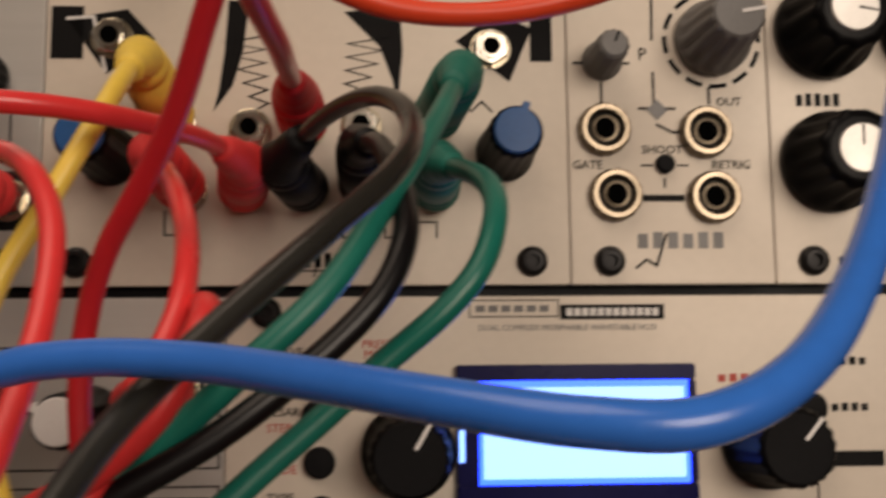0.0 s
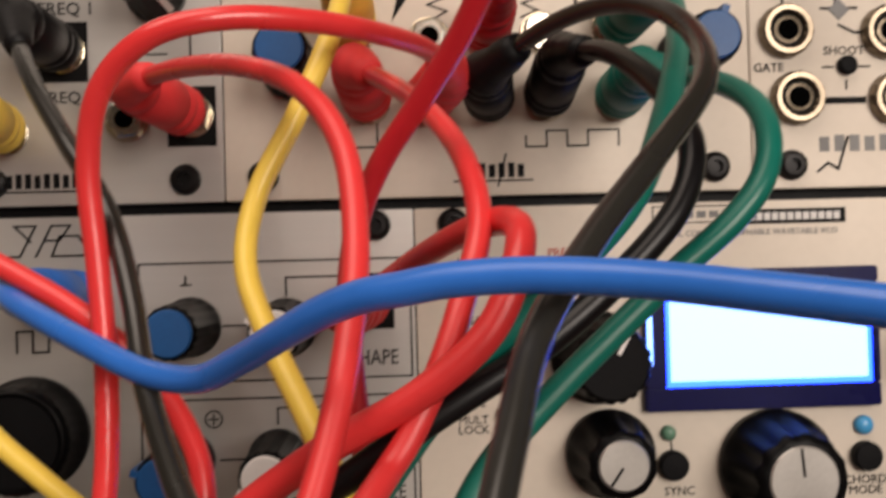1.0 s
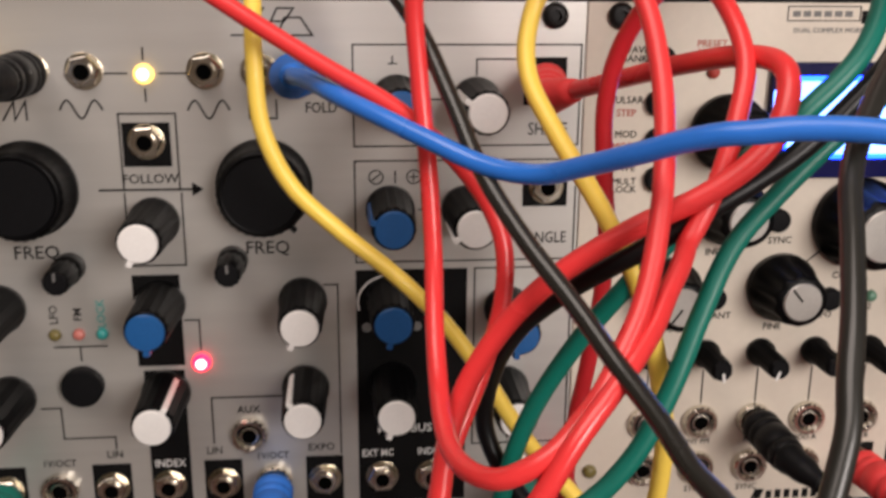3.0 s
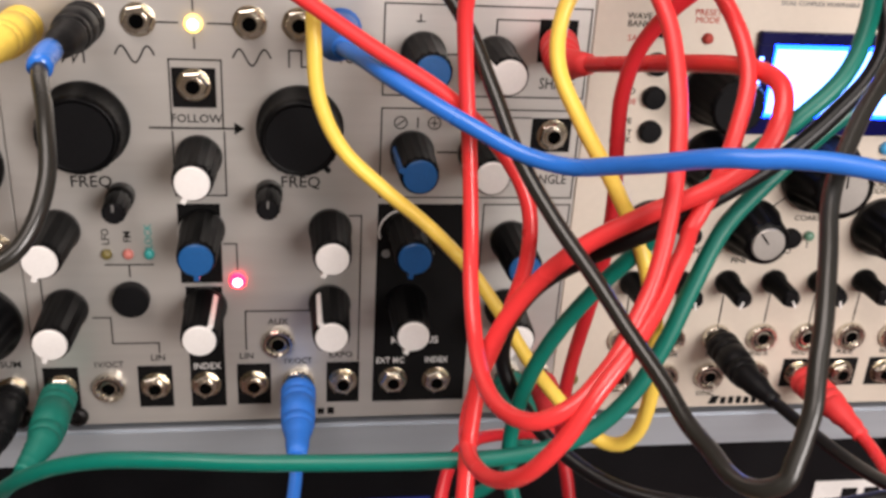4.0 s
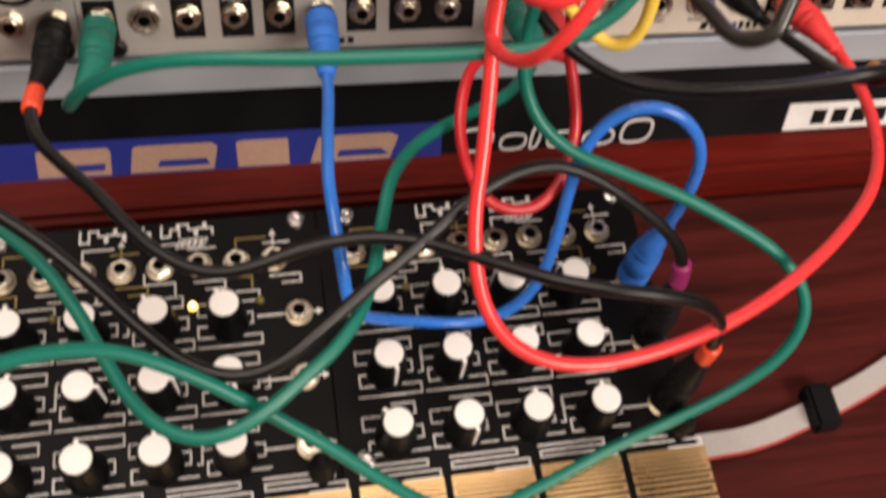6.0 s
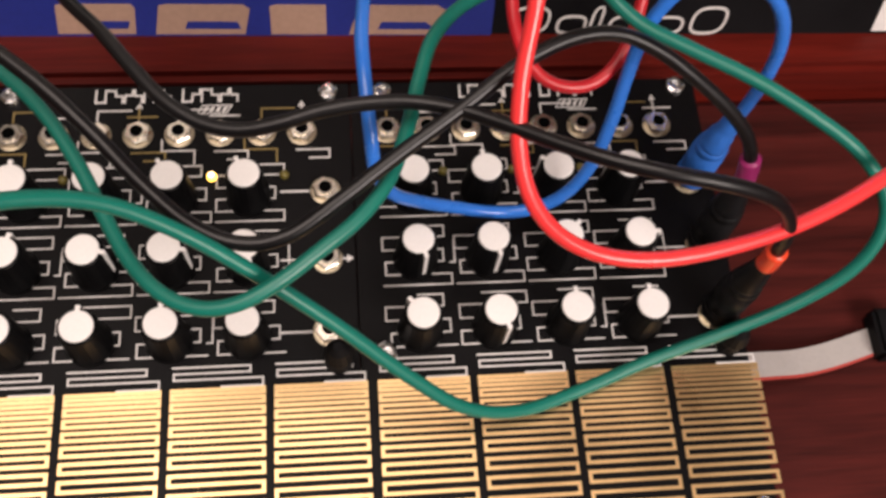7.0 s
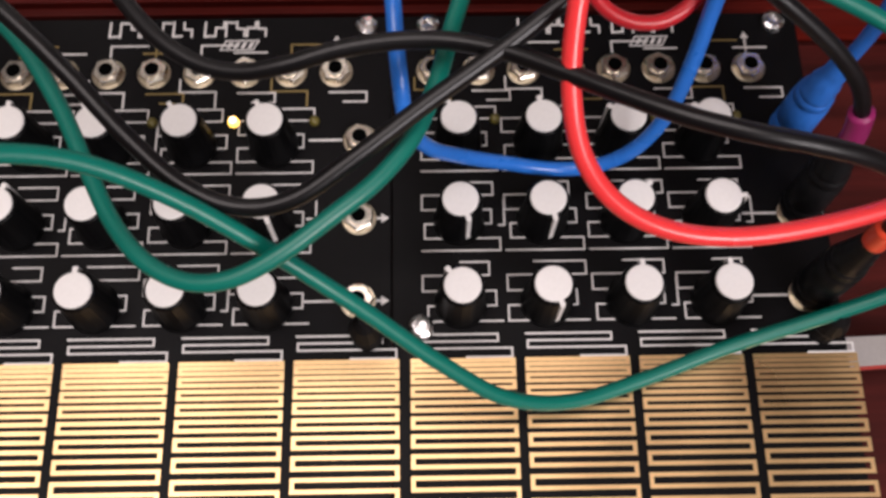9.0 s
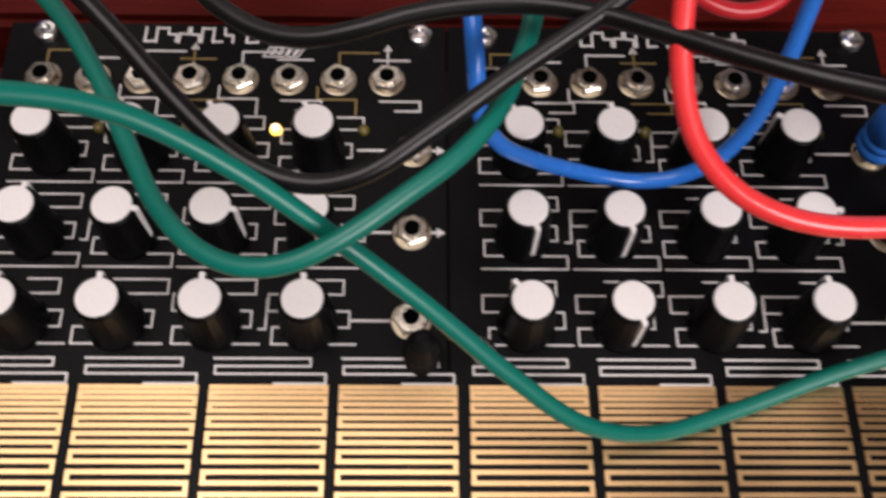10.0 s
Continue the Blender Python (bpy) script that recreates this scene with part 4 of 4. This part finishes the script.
def patch_plug(cable, colour, at, line, band):
    """A moulded plug: metal sleeve in the socket, body and ribbed strain relief that bends with the cable."""
    face = DESK if at[0] == "P" else LOWFACE if at[2] < 131 else RACKFACE
    foot = (face @ Vector((at[1] * MM, at[2] * MM, 0))) / MM
    head = line[0]
    axis = (head - foot).normalized()
    length = (head - foot).length
    body_mat = BLACKPLUG if colour in (CGREY, CBLK) else PLUGS[colour.name]
    body = [(3.0, 3.7), (3.5, 4.5), (4.1, 4.8), (6, 4.8), (6.3, 4.45), (6.9, 4.45), (7.2, 4.75), (8.6, 4.75), (8.9, 4.4), (9.5, 4.4), (9.8, 4.7), (length - 4.6, 4.6), (length - 4.2, 4.15), (length - 3.4, 4.15), (length - 3.0, 4.45), (length - 1.6, 4.3), (length - 0.6, 3.6)]
    plug = part("plug", tube([foot + axis * s for s, _ in body], [r for _, r in body], 20), body_mat, cable, "", smooth=True)
    part("sleeve", tube([foot + axis * 0.6, foot + axis * 3.5], [3.0, 3.0], 16), SILVER, plug)
    relief, radii, run, last = [foot + axis * (length - 2.0)], [3.9], 0.0, head
    for q in line:
        run += (q - last).length
        last = q
        if run > 11.5:
            break
        relief.append(q)
        radii.append(4.0 - 0.16 * run - (0.3 if int(run / 1.2) % 2 else 0.0))
    relief_part = part("strain_relief", tube(relief, radii, 16), body_mat, plug, "", smooth=True)
    if band:
        collar, run, last = [], 0.0, head
        for q in line:
            run += (q - last).length
            last = q
            if 8.0 < run < 17.5:
                collar.append(q)
        part("collar", tube(collar, [2.55] * len(collar), 16), band, relief_part, "coloured collar", smooth=True)
    return plug


BLACKPLUG = material("black_moulded_plug", (0.005, 0.005, 0.0058), 0.5, 0.0, 0.25, 150, 0.2)
BLACKPLUG.node_tree.nodes["Principled BSDF"].inputs["Specular IOR Level"].default_value = 0.2


def patch_cable(label, colour, start, end, band, points, r=1.66):
    ob = thing("patch_cable", Matrix.Translation(Vector(points[0]) * MM), label, "patch cable", "patch cables on the synthesizer")
    line = smooth_line(points, 9)
    base = Vector(points[0])
    part("cord", tube(line, [r] * len(line)), colour, ob, "", tuple(-base), smooth=True)
    for at, run in ((start, line), (end, line[::-1])):
        if at:
            plug = patch_plug(ob, colour, at, run, band)
            plug.matrix_basis = Matrix.Translation(-base * MM)
    return ob


# ---- patch cables: centre lines in millimetres ----
patch_cable("long glossy blue patch cable strung across both oscillators", CBLUE, ('R', -63, 114.4), None, None,
    [(90.4, 145.7, 142.2), (91.5, 135.3, 147.5), (94.9, 126.2, 150.8), (99.7, 117.9, 152.0), (106.3, 110.6, 151.9), (113.9, 103.9, 151.0), (121.8, 97.7, 150.0), (129.0, 92.2, 151.5), (134.7, 86.8, 156.1), (139.6, 81.5, 160.9), (144.1, 77.7, 164.8), (148.0, 75.0, 167.3), (151.6, 73.1, 168.6), (155.9, 71.5, 169.9), (162.5, 69.0, 171.0), (170.8, 64.7, 171.9), (179.4, 57.8, 173.0), (188.1, 50.7, 174.0), (196.3, 46.0, 174.4), (203.7, 45.1, 174.7), (211.1, 49.1, 176.5), (218.7, 57.9, 179.9), (227.3, 70.9, 185.2), (237.0, 87.7, 192.0), (247.8, 107.8, 200.2), (259.5, 130.8, 209.7), (272.2, 156.4, 220.3)], 1.62)
patch_cable("yellow patch cable hanging in a deep loop", CYEL, ('R', -76, 145.5), ('R', -10.6, 163), None,
    [(80.6, 159.0, 171.2), (83.9, 147.2, 168.8), (85.2, 137.9, 162.6), (85.2, 130.9, 153.1), (86.1, 125.8, 142.2), (90.8, 122.0, 132.1), (99.6, 119.2, 123.5), (109.7, 116.1, 115.2), (118.7, 111.6, 106.9), (125.7, 105.4, 99.2), (131.0, 98.5, 92.9), (136.0, 92.1, 88.7), (143.9, 82.2, 84.9), (149.0, 77.8, 86.3), (152.0, 77.0, 92.9), (152.0, 78.1, 105.8), (150.7, 79.5, 114.6), (148.7, 82.8, 124.5), (145.5, 88.8, 134.3), (140.4, 97.5, 142.9), (134.9, 107.5, 150.0), (131.4, 117.1, 156.1), (132.6, 124.2, 163.6), (137.9, 129.4, 173.1), (142.7, 136.4, 182.7), (144.9, 147.2, 189.4), (144.1, 162.1, 191.8)], 1.6)
patch_cable("red patch cable looping down over the oscillators", CRED, ('R', 2.7, 149.8), ('R', -41.5, 148.2), None,
    [(161.6, 157.0, 174.6), (157.5, 142.7, 180.4), (150.5, 131.6, 184.2), (141.3, 123.8, 186.9), (131.0, 119.4, 187.9), (121.8, 118.1, 186.0), (114.9, 118.5, 179.6), (112.2, 118.1, 169.6), (112.9, 114.5, 157.3), (114.1, 108.1, 144.4), (114.6, 100.1, 132.9), (114.2, 90.7, 124.8), (114.0, 81.1, 120.7), (114.0, 72.1, 120.1), (114.8, 64.8, 121.5), (116.9, 59.5, 123.7), (119.8, 56.4, 126.0), (123.3, 55.8, 128.4), (127.1, 56.8, 130.7), (130.6, 59.3, 133.1), (134.1, 62.4, 135.7), (137.2, 66.4, 138.9), (140.6, 71.2, 143.0), (143.5, 77.8, 149.0), (145.9, 86.8, 157.0), (146.9, 97.4, 165.7), (145.4, 107.9, 173.8), (140.1, 118.2, 179.0), (131.4, 129.6, 180.5), (120.4, 142.8, 178.7), (107.9, 158.5, 174.1)], 1.56)
patch_cable("red patch cable running down and back in a loop", CRED, ('R', -8, 149.8), None, None,
    [(145.6, 160.2, 175.9), (154.0, 134.9, 175.1), (159.6, 115.5, 171.8), (161.2, 101.8, 166.1), (158.3, 93.1, 158.8), (154.9, 87.5, 151.9), (152.0, 84.3, 147.4), (150.0, 82.1, 145.4), (148.9, 79.9, 144.9), (147.5, 77.4, 144.2), (145.1, 74.0, 142.5), (141.7, 68.8, 140.1), (136.2, 62.6, 137.1), (129.6, 56.6, 132.6), (124.0, 52.4, 125.2), (119.1, 52.3, 116.4), (115.2, 57.0, 108.4), (113.0, 65.2, 103.2), (113.8, 74.4, 102.4), (117.7, 82.7, 106.8), (122.6, 89.7, 115.6), (126.2, 95.9, 125.8), (125.9, 102.5, 134.7), (120.0, 109.2, 142.9), (109.6, 115.6, 150.4), (95.0, 121.9, 157.3), (78.7, 129.1, 165.7), (61.1, 137.1, 175.4), (42.4, 145.8, 186.3), (22.7, 155.1, 198.4)], 1.54)
patch_cable("long red patch cable from the oscillator down over the touch boards", CRED, ('R', -9, 112), ('R', 77.0, 12.6), None,
    [(142.8, 148.9, 135.6), (150.1, 130.4, 148.0), (156.8, 115.9, 157.9), (162.3, 105.0, 164.4), (165.0, 96.9, 166.6), (164.2, 91.0, 163.9), (160.7, 87.0, 158.0), (153.2, 85.7, 151.7), (142.5, 86.1, 145.1), (131.7, 86.2, 136.5), (122.9, 84.2, 126.3), (116.7, 79.3, 115.8), (113.8, 71.4, 105.3), (112.3, 61.6, 94.8), (110.4, 51.0, 84.6), (108.1, 40.5, 75.2), (107.7, 30.3, 67.5), (110.0, 21.3, 61.6), (115.9, 14.5, 57.6), (125.1, 10.5, 55.2), (137.2, 9.5, 54.1), (151.4, 11.4, 53.9), (166.8, 15.5, 53.9), (182.2, 21.9, 54.0), (197.0, 30.3, 53.8), (210.5, 40.0, 53.0), (221.9, 50.5, 51.6), (230.0, 62.2, 49.5), (235.0, 75.1, 47.4), (237.2, 88.6, 45.7), (236.6, 102.1, 44.6), (232.7, 115.3, 43.9)], 1.76)
patch_cable("dark red patch cable ending in a ring below the rack", CRED2, None, ('R', -5, 13.5), None,
    [(177.9, 97.5, 230.9), (173.5, 100.5, 220.0), (169.1, 103.5, 209.1), (164.7, 106.5, 198.2), (160.3, 109.5, 187.3), (154.9, 112.5, 178.0), (149.6, 115.0, 169.4), (146.2, 116.3, 160.4), (144.8, 115.1, 150.8), (145.3, 112.1, 140.4), (146.3, 108.4, 129.1), (146.1, 104.9, 116.7), (144.5, 101.6, 104.0), (142.6, 98.1, 91.5), (141.5, 94.0, 80.2), (141.9, 88.9, 70.5), (143.4, 82.7, 62.8), (143.7, 75.9, 56.4), (141.5, 68.9, 51.1), (137.5, 62.9, 47.3), (131.9, 59.0, 45.2), (125.5, 58.2, 45.1), (119.4, 60.1, 46.7), (115.1, 64.6, 49.9), (112.9, 71.0, 53.9), (112.7, 78.4, 57.8), (114.5, 85.8, 60.6), (117.6, 92.4, 61.8), (122.7, 97.5, 60.8), (129.3, 101.2, 58.0), (144.3, 107.3, 49.4), (151.4, 110.9, 44.7)], 1.56)
patch_cable("dark grey patch cable with a yellowish sheen in a long loop", CGREY, ('R', 15.2, 149.8), ('R', -65.3, 160.8), None,
    [(167.6, 156.7, 174.9), (175.7, 143.9, 183.4), (182.4, 131.9, 187.6), (186.9, 120.5, 187.6), (188.3, 109.4, 185.0), (185.7, 98.8, 181.7), (178.7, 89.1, 177.1), (170.1, 79.3, 171.2), (163.0, 68.5, 166.0), (159.3, 57.8, 161.9), (156.6, 49.4, 158.1), (154.5, 43.5, 154.5), (153.2, 39.0, 151.4), (151.6, 35.8, 148.5), (150.1, 33.3, 146.1), (149.0, 31.7, 144.4), (147.5, 31.5, 142.9), (145.9, 32.2, 141.3), (144.5, 34.0, 139.8), (143.5, 37.1, 138.5), (142.6, 41.6, 137.7), (140.9, 47.3, 137.0), (139.1, 54.9, 137.5), (135.9, 64.1, 138.6), (131.8, 74.9, 140.9), (126.4, 86.4, 144.2), (121.5, 98.5, 148.6), (117.8, 110.4, 154.9), (112.9, 121.4, 162.9), (105.1, 132.4, 170.4), (96.8, 145.6, 177.7), (89.4, 161.9, 184.8)], 1.46)
patch_cable("black patch cable with moulded black plugs", CBLK, ('R', 26, 149.8), ('R', 48.4, 25.6), None,
    [(181.1, 158.4, 177.4), (183.8, 141.2, 180.0), (185.7, 126.6, 179.2), (187.2, 114.6, 176.4), (187.2, 105.8, 172.5), (184.0, 99.8, 167.1), (176.8, 95.2, 161.0), (167.3, 90.4, 154.9), (155.9, 86.9, 149.1), (145.0, 85.7, 141.9), (135.4, 88.1, 133.0), (128.3, 91.5, 122.0), (124.7, 93.1, 109.9), (124.1, 90.9, 99.3), (128.5, 84.7, 91.7), (136.0, 75.8, 87.4), (145.7, 66.8, 87.2), (157.2, 59.8, 90.9), (169.3, 54.6, 96.4), (180.6, 51.4, 101.4), (190.1, 50.7, 104.6), (197.5, 51.5, 104.7), (202.9, 53.6, 101.3), (206.7, 57.1, 95.0), (209.3, 62.3, 87.0), (211.1, 69.8, 78.4), (212.1, 79.5, 70.3), (211.6, 91.1, 63.2), (208.9, 104.3, 57.8), (203.6, 118.9, 54.9)])
patch_cable("green patch cable sweeping over the touch boards", CGRN, ('R', 39.4, 163.6), None, None,
    [(198.4, 160.9, 189.7), (192.3, 131.8, 183.9), (185.4, 111.2, 176.9), (178.4, 98.7, 168.7), (168.8, 93.6, 160.4), (157.9, 91.5, 150.1), (147.9, 89.6, 136.7), (138.3, 89.0, 121.7), (130.7, 87.1, 105.9), (126.4, 82.5, 91.2), (125.8, 76.1, 79.0), (129.6, 69.1, 70.0), (138.0, 62.7, 64.5), (150.4, 57.2, 61.5), (164.5, 51.1, 58.6), (178.4, 43.9, 54.6), (190.4, 36.7, 49.8), (198.1, 29.2, 43.4), (199.8, 22.1, 35.4), (194.9, 16.0, 26.5), (183.5, 11.2, 17.7), (167.2, 6.9, 10.2), (148.4, 2.1, 5.1), (129.9, -4.3, 3.4), (113.3, -9.5, 6.3), (98.6, -9.9, 14.1), (84.9, -4.8, 25.8), (70.4, 2.6, 38.6), (55.2, 9.8, 50.5), (40.8, 15.3, 61.6), (28.0, 17.2, 71.8), (16.1, 14.3, 80.5), (4.9, 7.9, 87.8), (-5.7, -1.5, 93.9)])
patch_cable("green patch cable running along the lower rail", CGRN, ('R', 39.6, 149.8), ('R', -138, 13.5), None,
    [(194.4, 157.8, 174.7), (197.2, 142.1, 175.7), (199.0, 129.1, 176.3), (199.5, 118.7, 175.4), (198.5, 111.0, 172.8), (196.2, 105.8, 168.9), (191.8, 103.0, 164.4), (185.3, 101.2, 159.3), (177.7, 98.3, 153.3), (168.9, 93.8, 146.9), (160.4, 88.5, 140.1), (154.6, 82.0, 131.5), (149.5, 75.6, 121.9), (143.6, 70.7, 112.5), (135.2, 67.8, 104.7), (123.1, 67.3, 99.8), (107.6, 68.5, 97.4), (90.1, 70.0, 96.0), (72.5, 71.8, 94.7), (56.5, 74.4, 93.0), (43.2, 77.2, 89.9), (32.8, 79.7, 84.7), (25.1, 82.1, 77.8), (19.6, 84.9, 70.3), (16.1, 88.3, 62.9), (14.4, 92.6, 56.1), (14.2, 98.2, 50.7), (15.5, 105.3, 47.0), (18.0, 114.1, 45.4)])
patch_cable("green patch cable drooping over a touch board", CGRN, ('R', -14, 13.5), None, None,
    [(141.4, 113.3, 45.6), (137.5, 103.7, 44.5), (130.2, 95.6, 45.5), (120.3, 88.8, 48.5), (109.6, 81.6, 52.0), (100.1, 73.4, 55.4), (93.1, 63.5, 57.6), (89.1, 51.6, 58.2), (85.8, 39.4, 57.9), (81.6, 28.6, 57.4), (75.2, 20.0, 57.1), (66.9, 13.1, 56.5), (58.4, 7.1, 55.1), (50.1, 3.4, 53.4), (42.1, 3.5, 51.9), (34.5, 7.6, 50.7), (27.7, 15.5, 49.6), (21.8, 26.5, 49.1), (15.5, 39.0, 49.3), (7.7, 51.1, 50.0), (-2.3, 61.4, 50.6), (-14.1, 70.3, 51.2), (-27.5, 77.9, 51.9)])
patch_cable("blue patch cable from the oscillator to a touch board", CBLUE, ('R', -74, 13.5), ('P', 169.1, 43.3), None,
    [(81.0, 115.3, 43.7), (80.3, 98.3, 47.9), (78.6, 81.8, 51.8), (77.3, 66.4, 53.9), (77.8, 53.5, 52.7), (78.6, 44.3, 47.4), (79.8, 39.5, 39.1), (84.0, 38.9, 29.7), (91.5, 40.9, 20.8), (101.2, 42.5, 13.7), (111.5, 42.7, 10.0), (121.2, 42.7, 11.2), (129.1, 44.0, 17.2), (134.4, 47.3, 26.9), (137.3, 52.6, 38.5), (139.2, 58.5, 50.2), (141.7, 63.6, 60.6), (146.1, 66.4, 68.7), (152.0, 67.1, 73.9), (158.7, 66.0, 75.5), (165.0, 63.9, 73.4), (170.0, 61.5, 67.9), (172.8, 59.3, 59.4), (173.2, 57.6, 48.6), (171.9, 56.2, 36.3), (169.1, 54.9, 23.2)])
patch_cable("black patch cable with orange-red collars on its plugs", CBLK, ('R', -150.6, 13), ('P', 169.1, 3.1), CORA,
    [(5.6, 115.0, 45.2), (3.1, 104.0, 46.6), (3.6, 93.6, 49.4), (7.2, 84.0, 52.9), (13.5, 74.7, 56.2), (21.1, 65.4, 58.4), (28.2, 55.8, 59.0), (35.3, 47.5, 58.8), (43.0, 42.0, 58.7), (51.0, 39.6, 59.6), (59.3, 39.9, 61.5), (68.0, 41.5, 63.4), (77.3, 42.4, 64.6), (86.8, 41.9, 65.6), (96.2, 39.0, 67.1), (105.4, 33.9, 69.2), (114.7, 27.9, 71.9), (124.1, 22.4, 74.5), (133.7, 18.5, 76.1), (143.3, 16.5, 75.7), (152.1, 15.7, 72.8), (159.6, 15.6, 67.2), (165.2, 15.7, 59.2), (168.7, 15.7, 49.2), (170.0, 15.5, 37.8), (169.2, 15.2, 25.4)])
patch_cable("black patch cable sagging over the touch boards, with a purple collar", CBLK, None, ('P', 169.1, 23.1), CPUR,
    [(-17.4, 66.8, 69.7), (-2.1, 57.8, 69.2), (11.1, 47.8, 67.4), (22.4, 37.2, 64.1), (32.1, 27.2, 59.9), (41.3, 19.5, 56.7), (50.8, 15.7, 55.5), (60.6, 16.5, 56.8), (71.2, 22.5, 60.1), (83.4, 30.6, 63.8), (96.5, 38.9, 67.4), (108.6, 46.9, 71.0), (120.0, 52.0, 72.9), (130.6, 53.7, 72.1), (140.5, 51.7, 68.4), (150.3, 47.8, 62.6), (159.3, 44.0, 55.7), (166.2, 41.0, 47.3), (169.2, 38.4, 37.0), (168.6, 35.7, 25.2)])
patch_cable("dark grey patch cable with a blue collar on its black plug", CGREY, ('R', -122.5, 114.5), None, CBLUE,
    [(34.1, 149.9, 140.1), (31.5, 135.1, 143.0), (34.3, 120.4, 140.8), (35.6, 106.9, 135.0), (30.6, 96.8, 127.9), (17.1, 92.3, 123.4)])
patch_cable("yellow patch cable leaving the oscillator sideways", CYEL, ('R', -136, 113), None, None,
    [(20.3, 148.6, 139.1), (17.7, 139.6, 140.7), (10.7, 132.3, 140.7), (-0.2, 128.3, 141.2), (-13.0, 127.2, 143.7), (-26.8, 127.1, 149.1)])
patch_cable("orange-red patch cable passing above the upper modules", CORA, None, None, None,
    [(152.0, 128.0, 222.0), (163.0, 127.2, 212.0), (175.2, 126.8, 204.2), (185.4, 126.6, 200.0), (196.8, 126.5, 199.0), (208.6, 126.5, 200.6), (220.4, 126.8, 204.6), (233.0, 127.5, 211.0), (246.0, 128.0, 220.0)])
patch_cable("red patch cable rising from the function module", CRED2, ('R', 14.5, 162.4), None, None,
    [(169.7, 164.8, 186.0), (170.2, 150.8, 189.6), (170.7, 137.4, 192.0), (171.0, 124.6, 195.0), (169.9, 112.6, 199.8), (168.2, 101.0, 206.5), (166.0, 90.5, 215.0)])
